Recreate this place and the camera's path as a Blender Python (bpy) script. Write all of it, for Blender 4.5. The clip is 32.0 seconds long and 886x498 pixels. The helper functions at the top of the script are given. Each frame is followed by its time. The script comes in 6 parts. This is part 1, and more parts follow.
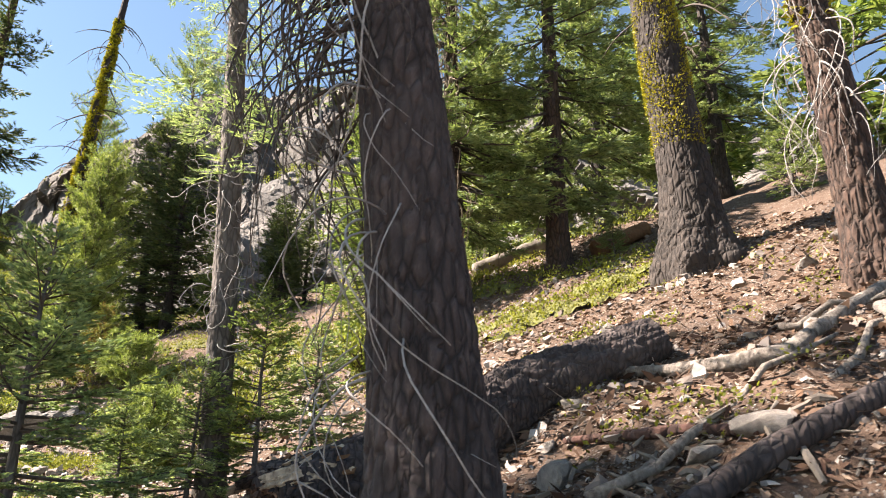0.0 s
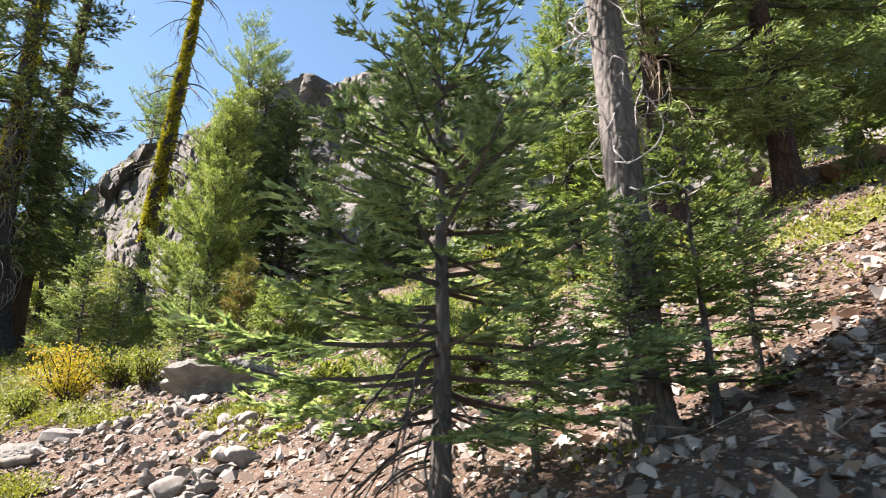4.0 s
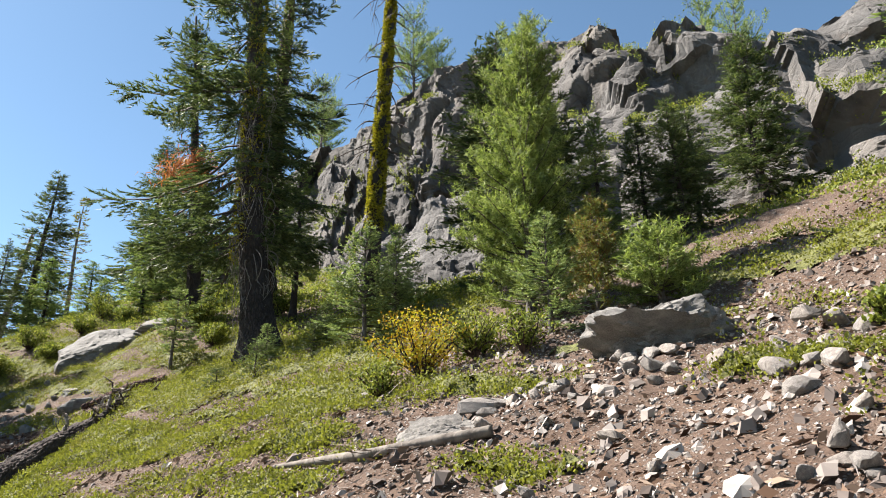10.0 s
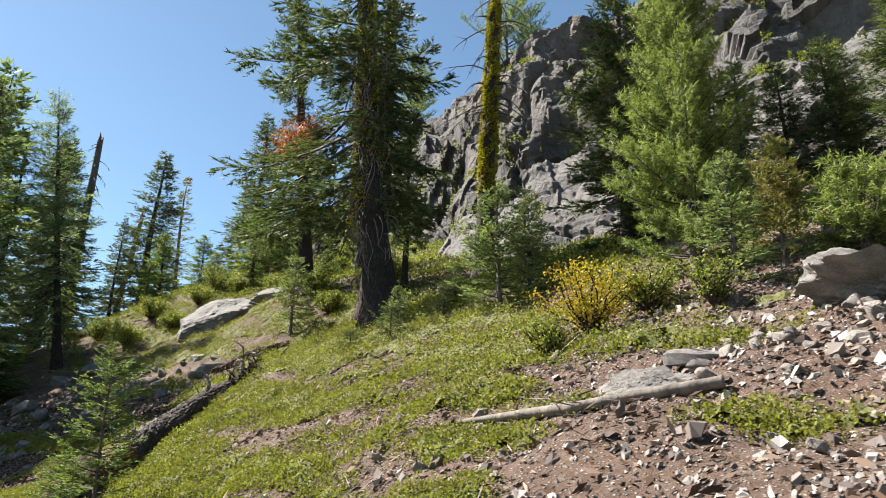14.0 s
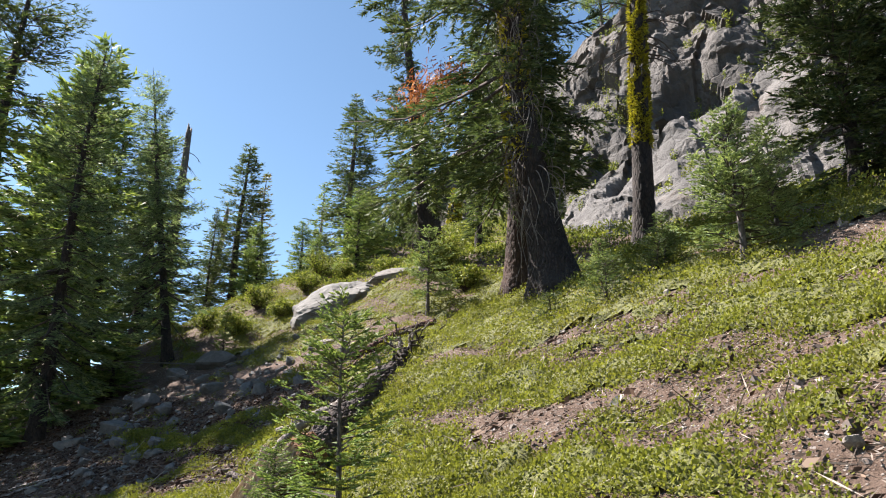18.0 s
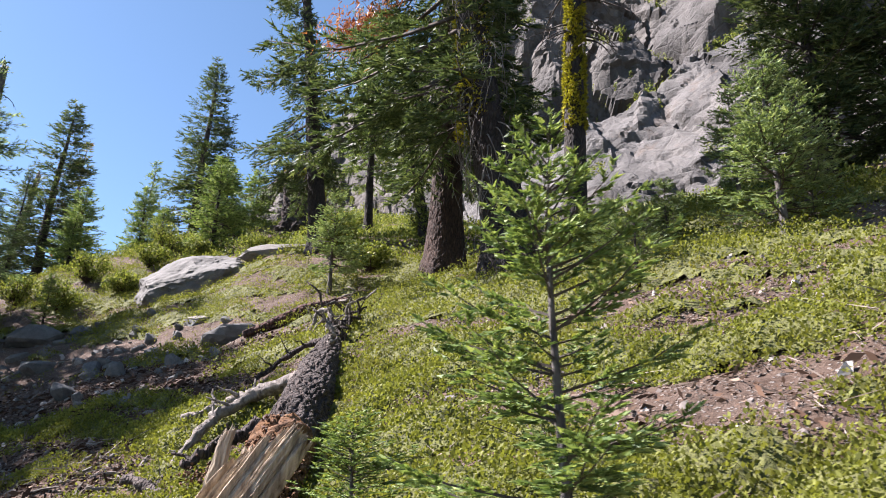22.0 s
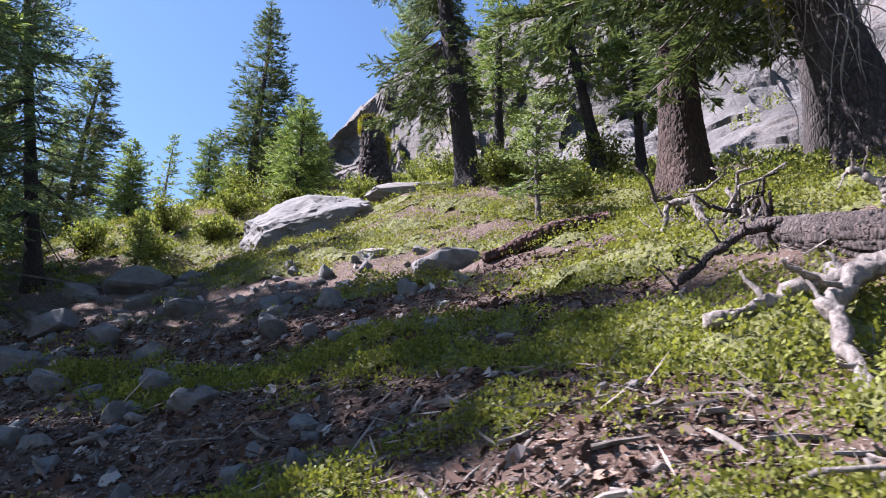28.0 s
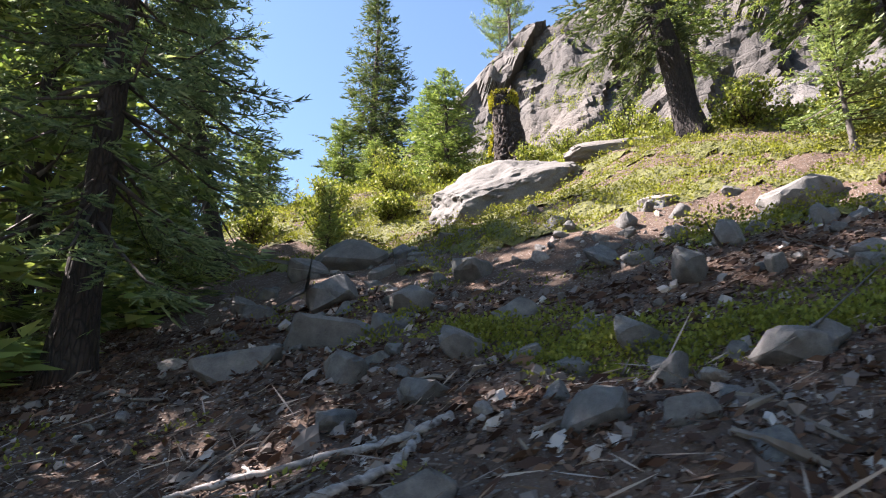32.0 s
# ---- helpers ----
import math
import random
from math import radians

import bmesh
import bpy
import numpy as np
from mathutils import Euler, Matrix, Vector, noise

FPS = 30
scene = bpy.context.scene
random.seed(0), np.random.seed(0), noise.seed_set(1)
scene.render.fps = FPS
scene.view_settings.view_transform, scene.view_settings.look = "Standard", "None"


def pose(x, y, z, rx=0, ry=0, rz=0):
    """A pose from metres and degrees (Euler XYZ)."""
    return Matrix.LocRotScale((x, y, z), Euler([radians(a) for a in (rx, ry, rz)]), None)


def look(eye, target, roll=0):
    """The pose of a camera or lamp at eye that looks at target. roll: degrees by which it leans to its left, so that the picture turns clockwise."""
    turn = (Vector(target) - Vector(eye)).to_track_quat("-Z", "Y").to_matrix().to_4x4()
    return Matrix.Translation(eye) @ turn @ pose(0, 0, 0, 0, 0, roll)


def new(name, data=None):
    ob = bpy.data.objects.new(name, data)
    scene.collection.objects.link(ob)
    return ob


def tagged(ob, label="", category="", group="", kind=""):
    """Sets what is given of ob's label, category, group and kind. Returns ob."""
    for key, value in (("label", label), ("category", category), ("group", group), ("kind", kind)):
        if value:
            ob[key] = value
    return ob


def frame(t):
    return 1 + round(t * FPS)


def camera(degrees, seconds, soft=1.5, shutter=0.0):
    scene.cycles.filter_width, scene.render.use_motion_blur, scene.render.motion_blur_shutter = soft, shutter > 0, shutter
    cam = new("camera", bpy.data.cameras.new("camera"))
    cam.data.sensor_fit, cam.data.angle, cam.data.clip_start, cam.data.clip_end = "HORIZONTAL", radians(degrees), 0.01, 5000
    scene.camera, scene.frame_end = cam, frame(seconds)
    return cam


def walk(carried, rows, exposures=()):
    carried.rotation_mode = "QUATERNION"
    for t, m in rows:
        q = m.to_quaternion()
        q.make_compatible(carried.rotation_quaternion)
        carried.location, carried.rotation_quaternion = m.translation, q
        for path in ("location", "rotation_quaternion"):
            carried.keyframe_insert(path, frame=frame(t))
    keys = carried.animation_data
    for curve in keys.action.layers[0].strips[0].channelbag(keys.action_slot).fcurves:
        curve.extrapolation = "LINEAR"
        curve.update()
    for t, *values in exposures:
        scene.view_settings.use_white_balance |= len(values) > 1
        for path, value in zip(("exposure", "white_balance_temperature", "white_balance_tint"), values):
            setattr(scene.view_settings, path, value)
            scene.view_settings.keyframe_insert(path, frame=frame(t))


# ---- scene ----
cam = camera(64.6, 32.0, 1.0, 0.25)
METRES, EYE, TILT, LEAN, TURN = 26.0, 1.5, 20.0, -0.5, 0.0
ROWS = [
    (0.0, 0.0, 0.0, 0.0, -0.0, 0.0, -0.0),
    (0.5, -0.0105, 0.0081, -0.0049, 0.35, -0.72, -0.02),
    (1.0, -0.0237, 0.0136, -0.0091, 0.73, -0.52, -0.18),
    (1.5, -0.0351, 0.0233, -0.0152, 0.8, -0.47, 0.23),
    (2.0, -0.0484, 0.0326, -0.0214, 0.96, -0.38, 0.07),
    (2.5, -0.0605, 0.0403, -0.0255, 1.09, 0.15, 0.65),
    (3.0, -0.0719, 0.0491, -0.0315, 1.38, 0.27, 0.78),
    (3.5, -0.0865, 0.055, -0.037, 1.87, 0.43, 0.68),
    (4.0, -0.1012, 0.0605, -0.042, 2.44, 0.4, 0.82),
    (4.5, -0.1168, 0.0654, -0.0461, 3.61, 0.36, 1.3),
    (6.5, -0.1722, 0.078, -0.0541, 8.14, 0.3, 3.35),
    (7.0, -0.1842, 0.0876, -0.0584, 8.3, -0.48, 3.19),
    (7.5, -0.1979, 0.0971, -0.0613, 8.45, -0.52, 2.72),
    (8.0, -0.2114, 0.1032, -0.0628, 8.72, -0.08, 2.79),
    (8.5, -0.2246, 0.1107, -0.0678, 9.07, -0.64, 3.0),
    (9.0, -0.2358, 0.1155, -0.0691, 10.61, -0.04, 4.03),
    (9.5, -0.2425, 0.1177, -0.0671, 12.53, 0.92, 4.82),
    (10.0, -0.2453, 0.1205, -0.0678, 13.25, 0.78, 5.48),
    (10.5, -0.2475, 0.1216, -0.0682, 13.67, 1.04, 5.34),
    (11.0, -0.2516, 0.1223, -0.069, 14.19, 0.71, 5.0),
    (11.5, -0.255, 0.1232, -0.0693, 14.41, 0.42, 5.7),
    (12.0, -0.2569, 0.1243, -0.0696, 14.61, 0.47, 5.82),
    (12.5, -0.2606, 0.1232, -0.0707, 15.19, 0.66, 5.28),
    (13.0, -0.2663, 0.1235, -0.0724, 16.54, 0.37, 6.23),
    (13.5, -0.2763, 0.1282, -0.0751, 18.35, -0.63, 6.52),
    (14.0, -0.2915, 0.131, -0.0767, 19.93, -0.5, 6.4),
    (14.5, -0.3038, 0.1341, -0.0768, 21.25, -0.29, 7.42),
    (15.0, -0.3182, 0.1426, -0.0786, 22.83, -0.8, 8.09),
    (15.5, -0.3335, 0.1461, -0.0792, 24.91, -0.07, 8.97),
    (17.5, -0.4019, 0.1824, -0.0935, 27.14, 0.4, 9.49),
    (18.0, -0.4183, 0.1895, -0.0974, 24.99, -0.12, 8.63),
    (18.5, -0.4357, 0.1972, -0.0993, 22.04, -0.25, 7.55),
    (19.0, -0.4512, 0.2036, -0.0994, 19.45, -0.53, 6.61),
    (19.5, -0.4662, 0.2141, -0.1055, 17.44, -1.07, 5.93),
    (20.0, -0.4813, 0.223, -0.1104, 15.78, -1.19, 5.32),
    (20.5, -0.4949, 0.2313, -0.1135, 13.77, -0.76, 5.24),
    (21.0, -0.5066, 0.2425, -0.1179, 12.27, -0.98, 4.92),
    (21.5, -0.5201, 0.2497, -0.1223, 11.41, -0.54, 3.78),
    (22.0, -0.5361, 0.2572, -0.1246, 10.65, -0.56, 3.4),
    (22.5, -0.5546, 0.2674, -0.1294, 9.94, -0.76, 3.33),
    (23.0, -0.573, 0.2737, -0.1341, 9.6, -0.67, 3.29),
    (23.5, -0.5903, 0.2801, -0.1378, 9.34, -0.67, 3.21),
    (24.0, -0.6079, 0.2891, -0.1417, 9.15, -1.06, 3.41),
    (24.5, -0.62, 0.2956, -0.144, 8.93, -0.76, 4.13),
    (26.5, -0.6782, 0.3319, -0.1599, 9.14, -0.4, 3.09),
    (27.0, -0.6965, 0.3413, -0.1632, 9.06, -0.4, 2.82),
    (27.5, -0.7139, 0.3499, -0.1674, 9.27, -0.59, 2.67),
    (28.0, -0.7322, 0.3608, -0.1698, 9.6, -1.0, 3.08),
    (28.5, -0.751, 0.3682, -0.1714, 9.94, -0.8, 3.35),
    (29.0, -0.7688, 0.3741, -0.176, 10.39, -0.68, 3.75),
    (29.5, -0.7887, 0.3815, -0.1788, 11.11, -0.54, 4.22),
    (30.0, -0.8072, 0.3864, -0.1815, 11.79, -0.44, 4.48),
    (30.5, -0.825, 0.3934, -0.1843, 12.28, -0.82, 4.69),
    (31.0, -0.8428, 0.3992, -0.1851, 12.63, -0.32, 4.61),
    (31.5, -0.8591, 0.4028, -0.1856, 13.01, 0.16, 5.45),
    (32.0, -0.8755, 0.4102, -0.1888, 14.05, -0.32, 6.21),
]
walk(cam, [(t, pose(0, 0, EYE, TILT, LEAN, TURN) @ pose(METRES * x, METRES * y, METRES * z, 90 + pitch, roll, yaw)) for t, x, y, z, yaw, pitch, roll in ROWS],
     exposures=[(0.0, 2.5, 7200, 20), (4.5, 2.46, 6600, 18), (7.0, 2.12, 6500, 13), (11.0, 1.92, 6450, 14), (15.5, 1.86, 6500, 14), (20.0, 2.0, 6200, 21), (24.5, 1.94, 5950, 25), (28.0, 2.1, 5700, 29), (30.5, 2.33, 6100, 27), (32.0, 2.55, 6500, 24)])

# ---- light: late-morning sun from the open side of the slope, clear sky ----
SUN_ELEV, SUN_AZ = 48.0, 274.0          # degrees; azimuth clockwise from +y
world = bpy.data.worlds.new("world")
scene.world = world
world.use_nodes = True
wn = world.node_tree.nodes
wl = world.node_tree.links
wn.clear()
sky = wn.new("ShaderNodeTexSky")
sky.sky_type = "NISHITA"
sky.sun_disc = False
sky.sun_elevation, sky.sun_rotation = radians(SUN_ELEV), radians(SUN_AZ)
sky.altitude, sky.air_density, sky.dust_density, sky.ozone_density = 2000.0, 1.1, 1.0, 0.1
wbg, wout = wn.new("ShaderNodeBackground"), wn.new("ShaderNodeOutputWorld")
wbg.inputs["Strength"].default_value = 0.05
hue = wn.new("ShaderNodeMixRGB")
hue.blend_type = "MULTIPLY"
hue.inputs[0].default_value, hue.inputs[2].default_value = 1.0, (0.88, 1.04, 1.0, 1)
wl.new(sky.outputs[0], hue.inputs[1])
wl.new(hue.outputs[0], wbg.inputs[0])
wl.new(wbg.outputs[0], wout.inputs[0])
sun = new("sun", bpy.data.lights.new("sun", "SUN"))
sun.data.energy, sun.data.angle, sun.data.color = 5.0, radians(0.55), (1.0, 0.94, 0.84)
_a, _e = radians(SUN_AZ), radians(SUN_ELEV)
SUN_DIR = Vector((math.sin(_a) * math.cos(_e), math.cos(_a) * math.cos(_e), math.sin(_e)))
sun.matrix_world = look(SUN_DIR * 50, (0, 0, 0))

# ---- materials ----


def nodes_of(name):
    m = bpy.data.materials.new(name)
    m.use_nodes = True
    nt = m.node_tree
    return m, nt, nt.nodes["Principled BSDF"]


def ramp(nt, fac, stops):
    r = nt.nodes.new("ShaderNodeValToRGB")
    e = r.color_ramp.elements
    while len(e) < len(stops):
        e.new(0.5)
    for el, (p, c) in zip(e, stops):
        el.position, el.color = p, (*c, 1)
    nt.links.new(fac, r.inputs[0])
    return r.outputs[0]


def noise_tex(nt, scale, detail=6.0, rough=0.6, stretch=None, coords="Object", distort=0.0):
    tc = nt.nodes.new("ShaderNodeTexCoord")
    mp = nt.nodes.new("ShaderNodeMapping")
    if stretch:
        mp.inputs["Scale"].default_value = stretch
    n = nt.nodes.new("ShaderNodeTexNoise")
    n.inputs["Scale"].default_value, n.inputs["Detail"].default_value = scale, detail
    n.inputs["Roughness"].default_value, n.inputs["Distortion"].default_value = rough, distort
    nt.links.new(tc.outputs[coords], mp.inputs[0])
    nt.links.new(mp.outputs[0], n.inputs["Vector"])
    return n.outputs["Fac"]


def voro(nt, scale, stretch=None, feature="DISTANCE_TO_EDGE"):
    tc = nt.nodes.new("ShaderNodeTexCoord")
    mp = nt.nodes.new("ShaderNodeMapping")
    if stretch:
        mp.inputs["Scale"].default_value = stretch
    v = nt.nodes.new("ShaderNodeTexVoronoi")
    v.feature = feature
    v.inputs["Scale"].default_value = scale
    nt.links.new(tc.outputs["Object"], mp.inputs[0])
    nt.links.new(mp.outputs[0], v.inputs["Vector"])
    return v.outputs["Distance"]


def mix(nt, fac, a, b, how="MIX"):
    x = nt.nodes.new("ShaderNodeMixRGB")
    x.blend_type = how
    for sock, val in zip(x.inputs, (fac, a, b)):
        if isinstance(val, (int, float)):
            sock.default_value = val
        elif isinstance(val, tuple):
            sock.default_value = (*val, 1)
        else:
            nt.links.new(val, sock)
    return x.outputs[0]


def bump(nt, bsdf, height, strength=0.5, dist=0.02):
    b = nt.nodes.new("ShaderNodeBump")
    b.inputs["Strength"].default_value, b.inputs["Distance"].default_value = strength, dist
    nt.links.new(height, b.inputs["Height"])
    nt.links.new(b.outputs[0], bsdf.inputs["Normal"])


def rand_of(nt, island=False):
    n = nt.nodes.new("ShaderNodeNewGeometry" if island else "ShaderNodeObjectInfo")
    return n.outputs["Random Per Island"] if island else n.outputs["Random"]


def mat_leaf(name, dark, mid, light, trans=0.3, island=True, rough=0.55, dry=None):
    m, nt, b = nodes_of(name)
    r = rand_of(nt, island)
    n = noise_tex(nt, 1.3, 2.0)
    f = mix(nt, 0.35, r, n)
    c = ramp(nt, f, [(0.15, dark), (0.5, mid), (0.85, light)])
    if dry:
        big, small = noise_tex(nt, 0.9, 4, 0.65), noise_tex(nt, 5.5, 4, 0.65)
        c = mix(nt, ramp(nt, small, [(0.42, (0, 0, 0)), (0.62, (0.6, 0.6, 0.6))]), c, mix(nt, 0.6, c, dark))
        c = mix(nt, ramp(nt, big, [(0.57, (0, 0, 0)), (0.74, (0.5, 0.5, 0.5))]), c, dry)
    nt.links.new(c, b.inputs["Base Color"])
    b.inputs["Roughness"].default_value = rough
    b.inputs["Specular IOR Level"].default_value = 0.2
    t = nt.nodes.new("ShaderNodeBsdfTranslucent")
    nt.links.new(mix(nt, 1.0, c, (1.0, 1.0, 0.55), "MULTIPLY"), t.inputs[0])
    ms = nt.nodes.new("ShaderNodeMixShader")
    ms.inputs[0].default_value = trans
    nt.links.new(b.outputs[0], ms.inputs[1])
    nt.links.new(t.outputs[0], ms.inputs[2])
    nt.links.new(ms.outputs[0], nt.nodes["Material Output"].inputs[0])
    return m


def mat_bark(name, dark, mid, light, scale=9.0, depth=0.02):
    m, nt, b = nodes_of(name)
    v = voro(nt, scale, (1, 1, 0.28))
    n = noise_tex(nt, 14, 8, 0.7, (1, 1, 0.4))
    big = noise_tex(nt, 1.1, 3)
    c = ramp(nt, n, [(0.3, dark), (0.55, mid), (0.75, light)])
    c = mix(nt, ramp(nt, v, [(0.0, (1, 1, 1)), (0.16, (0, 0, 0))]), c, dark)
    c = mix(nt, ramp(nt, big, [(0.45, (0, 0, 0)), (0.75, (0.5, 0.5, 0.5))]), c, light)
    nt.links.new(c, b.inputs["Base Color"])
    b.inputs["Roughness"].default_value = 0.95
    h = mix(nt, 0.35, ramp(nt, v, [(0.0, (0, 0, 0)), (0.25, (1, 1, 1))]), n)
    bump(nt, b, h, 0.9, depth)
    return m


def mat_rock(name, dark, mid, light, scale=1.0, lichen=None, cracks=False):
    m, nt, b = nodes_of(name)
    n1 = noise_tex(nt, 2.2 * scale, 8, 0.65)
    n2 = noise_tex(nt, 38 * scale, 4, 0.7)
    c = ramp(nt, n1, [(0.3, dark), (0.5, mid), (0.68, light)])
    c = mix(nt, 0.35, c, ramp(nt, n2, [(0.35, dark), (0.62, light)]))
    r = rand_of(nt)
    c = mix(nt, 0.5, c, ramp(nt, r, [(0.0, (0.62, 0.6, 0.58)), (0.5, (1.0, 0.97, 0.93)), (1.0, (1.12, 1.0, 0.88))]), "MULTIPLY")
    if lichen:
        n3 = noise_tex(nt, 5 * scale, 5, 0.7)
        c = mix(nt, ramp(nt, n3, [(0.6, (0, 0, 0)), (0.68, (0.8, 0.8, 0.8))]), c, lichen)
    nt.links.new(c, b.inputs["Base Color"])
    b.inputs["Roughness"].default_value = 0.9
    h = mix(nt, 0.4, n1, n2)
    bump(nt, b, h, 0.9, 0.045 / scale)
    return m


def mat_plain_noise(name, dark, light, scale=20.0, rough=0.85, stretch=None, b_strength=0.5, b_dist=0.005, island=False):
    m, nt, b = nodes_of(name)
    n = noise_tex(nt, scale, 6, 0.65, stretch)
    f = mix(nt, 0.5, n, rand_of(nt, True)) if island else n
    nt.links.new(ramp(nt, f, [(0.3, dark), (0.7, light)]), b.inputs["Base Color"])
    b.inputs["Roughness"].default_value = rough
    bump(nt, b, n, b_strength, b_dist)
    return m


def mat_ground():
    m, nt, b = nodes_of("forest_soil")
    n1 = noise_tex(nt, 0.5, 5, 0.6)
    n2 = noise_tex(nt, 6, 6, 0.7)
    n3 = noise_tex(nt, 60, 4, 0.75)
    c = ramp(nt, n2, [(0.3, (0.05, 0.034, 0.025)), (0.5, (0.1, 0.069, 0.054)), (0.7, (0.168, 0.127, 0.104))])
    c = mix(nt, 0.45, c, ramp(nt, n3, [(0.35, (0.034, 0.022, 0.016)), (0.55, (0.1, 0.066, 0.046)), (0.7, (0.225, 0.175, 0.132))]))
    c = mix(nt, ramp(nt, n1, [(0.4, (0, 0, 0)), (0.62, (0.55, 0.55, 0.55))]), c, mix(nt, 0.5, c, (0.131, 0.0866, 0.063)))
    v1 = voro(nt, 26, None, "F1")
    v2 = voro(nt, 9, None, "F1")
    n5 = noise_tex(nt, 2.0, 4, 0.7)
    peb = mix(nt, 1.0, ramp(nt, v1, [(0.22, (1, 1, 1)), (0.34, (0, 0, 0))]), ramp(nt, n5, [(0.3, (0, 0, 0)), (0.45, (0.85, 0.85, 0.85))]), "MULTIPLY")
    c = mix(nt, peb, c, ramp(nt, n3, [(0.3, (0.143, 0.122, 0.104)), (0.7, (0.361, 0.332, 0.303))]))
    nt.links.new(c, b.inputs["Base Color"])
    b.inputs["Roughness"].default_value = 0.97
    b.inputs["Specular IOR Level"].default_value = 0.2
    peb2 = ramp(nt, v2, [(0.2, (1, 1, 1)), (0.45, (0, 0, 0))])
    bump(nt, b, mix(nt, 0.45, mix(nt, 0.5, n2, n3), mix(nt, 0.35, peb, peb2)), 1.0, 0.06)
    return m


def mat_cliff(name, tone, warm=1.0, joints=0.6):
    m, nt, b = nodes_of(name)
    n1 = noise_tex(nt, 0.13, 6, 0.62)
    n2 = noise_tex(nt, 1.7, 9, 0.7, (1, 1, 0.55), "Object", 0.8)
    n3 = noise_tex(nt, 0.5, 6, 0.62, (1, 1, 0.16))
    n5 = noise_tex(nt, 9.0, 5, 0.75)
    v = voro(nt, 0.42, (1.0, 0.8, 0.55))
    v2 = voro(nt, 1.3, (1.0, 0.7, 1.1))

    def grey(k, w=1.0):
        return (k * tone * (1 + 0.05 * w * warm), k * tone, k * tone * (1 - 0.05 * w * warm))
    c = ramp(nt, n2, [(0.28, grey(0.5)), (0.5, grey(0.9)), (0.7, grey(1.35))])
    c = mix(nt, 0.3, c, ramp(nt, n5, [(0.35, grey(0.55)), (0.65, grey(1.4))]))
    c = mix(nt, ramp(nt, n1, [(0.45, (0, 0, 0)), (0.62, (0.7, 0.7, 0.7))]), c, grey(1.25, 2))
    c = mix(nt, ramp(nt, n3, [(0.47, (0, 0, 0)), (0.6, (0.7, 0.7, 0.7))]), c, grey(0.34))
    n4 = noise_tex(nt, 0.6, 5, 0.65)
    c = mix(nt, ramp(nt, n4, [(0.6, (0, 0, 0)), (0.7, (0.4, 0.4, 0.4))]), c, (0.27 * tone / 0.2, 0.18 * tone / 0.2, 0.12 * tone / 0.2))
    nt.links.new(c, b.inputs["Base Color"])
    b.inputs["Roughness"].default_value = 0.92
    edge = mix(nt, 0.5, ramp(nt, v, [(0, (0, 0, 0)), (0.05, (1, 1, 1))]), ramp(nt, v2, [(0, (0, 0, 0)), (0.07, (1, 1, 1))]))
    h = mix(nt, joints, mix(nt, 0.3, n2, n5), edge)
    bump(nt, b, h, 1.0, 0.2)
    return m


SOIL = mat_ground()
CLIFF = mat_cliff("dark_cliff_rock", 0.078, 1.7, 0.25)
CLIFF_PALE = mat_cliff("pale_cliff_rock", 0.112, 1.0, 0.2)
ROCK = mat_rock("grey_stone", (0.085, 0.074, 0.067), (0.195, 0.178, 0.163), (0.335, 0.312, 0.288), 3.0)
# lichen-flecked stone, coloured darker and cooler to imitate the shade it lies in
ROCK_DARK = mat_rock("shaded_lichen_stone", (0.05, 0.052, 0.053), (0.112, 0.116, 0.118), (0.185, 0.187, 0.184), 2.4, (0.11, 0.115, 0.085))
BARK_FIR = mat_bark("fir_bark", (0.00968, 0.00748, 0.0066), (0.0374, 0.029, 0.0246), (0.0748, 0.0616, 0.055), 16.0, 0.03)
BARK_DECAY = mat_bark("decaying_red_bark", (0.018, 0.008, 0.006), (0.095, 0.045, 0.034), (0.19, 0.11, 0.088), 12.0, 0.04)
BARK_NEAR = mat_bark("near_bark", (0.014, 0.011, 0.011), (0.058, 0.044, 0.042), (0.125, 0.1, 0.094), 21.0, 0.02)
BARK_RED = mat_bark("red_fir_bark", (0.0145, 0.0092, 0.00725), (0.0629, 0.0363, 0.0266), (0.112, 0.0725, 0.0556), 17.0, 0.03)
ROCK_BOULDER = mat_rock("boulder_stone", (0.04, 0.037, 0.034), (0.12, 0.115, 0.108), (0.25, 0.24, 0.225), 3.2, (0.09, 0.095, 0.07))
ROCK_PALE = mat_rock("pale_stone", (0.06, 0.058, 0.054), (0.132, 0.13, 0.122), (0.215, 0.212, 0.2), 2.6, (0.1, 0.105, 0.075))
BARK_GREY = mat_bark("grey_bark", (0.0434, 0.0372, 0.0341), (0.112, 0.0992, 0.0899), (0.186, 0.171, 0.155), 22.0, 0.008)
TWIG_DARK = mat_plain_noise("twig_bark", (0.028, 0.021, 0.0168), (0.091, 0.07, 0.056), 30)
TWIG_PALE = mat_plain_noise("dead_twig", (0.16, 0.15, 0.145), (0.4, 0.385, 0.37), 26)
TWIG_GREY = mat_plain_noise("grey_twig", (0.1, 0.09, 0.08), (0.24, 0.22, 0.2), 26)
WOOD_GREY = mat_plain_noise("weathered_wood", (0.0576, 0.0461, 0.0374), (0.207, 0.181, 0.153), 11, 0.9, (0.576, 0.576, 0.0691), 1.0, 0.03)
WOOD_ROT = mat_plain_noise("rotten_wood", (0.05, 0.02, 0.009), (0.2, 0.105, 0.048), 22, 0.95, None, 0.9, 0.02, True)
WOOD_LIMB = mat_plain_noise("bare_limb", (0.04, 0.031, 0.026), (0.3, 0.265, 0.23), 24, 0.95, (1, 1, 0.5), 1.0, 0.03)
BARK_LOG = mat_bark("log_bark", (0.014, 0.01, 0.009), (0.066, 0.048, 0.04), (0.15, 0.122, 0.108), 24.0, 0.03)
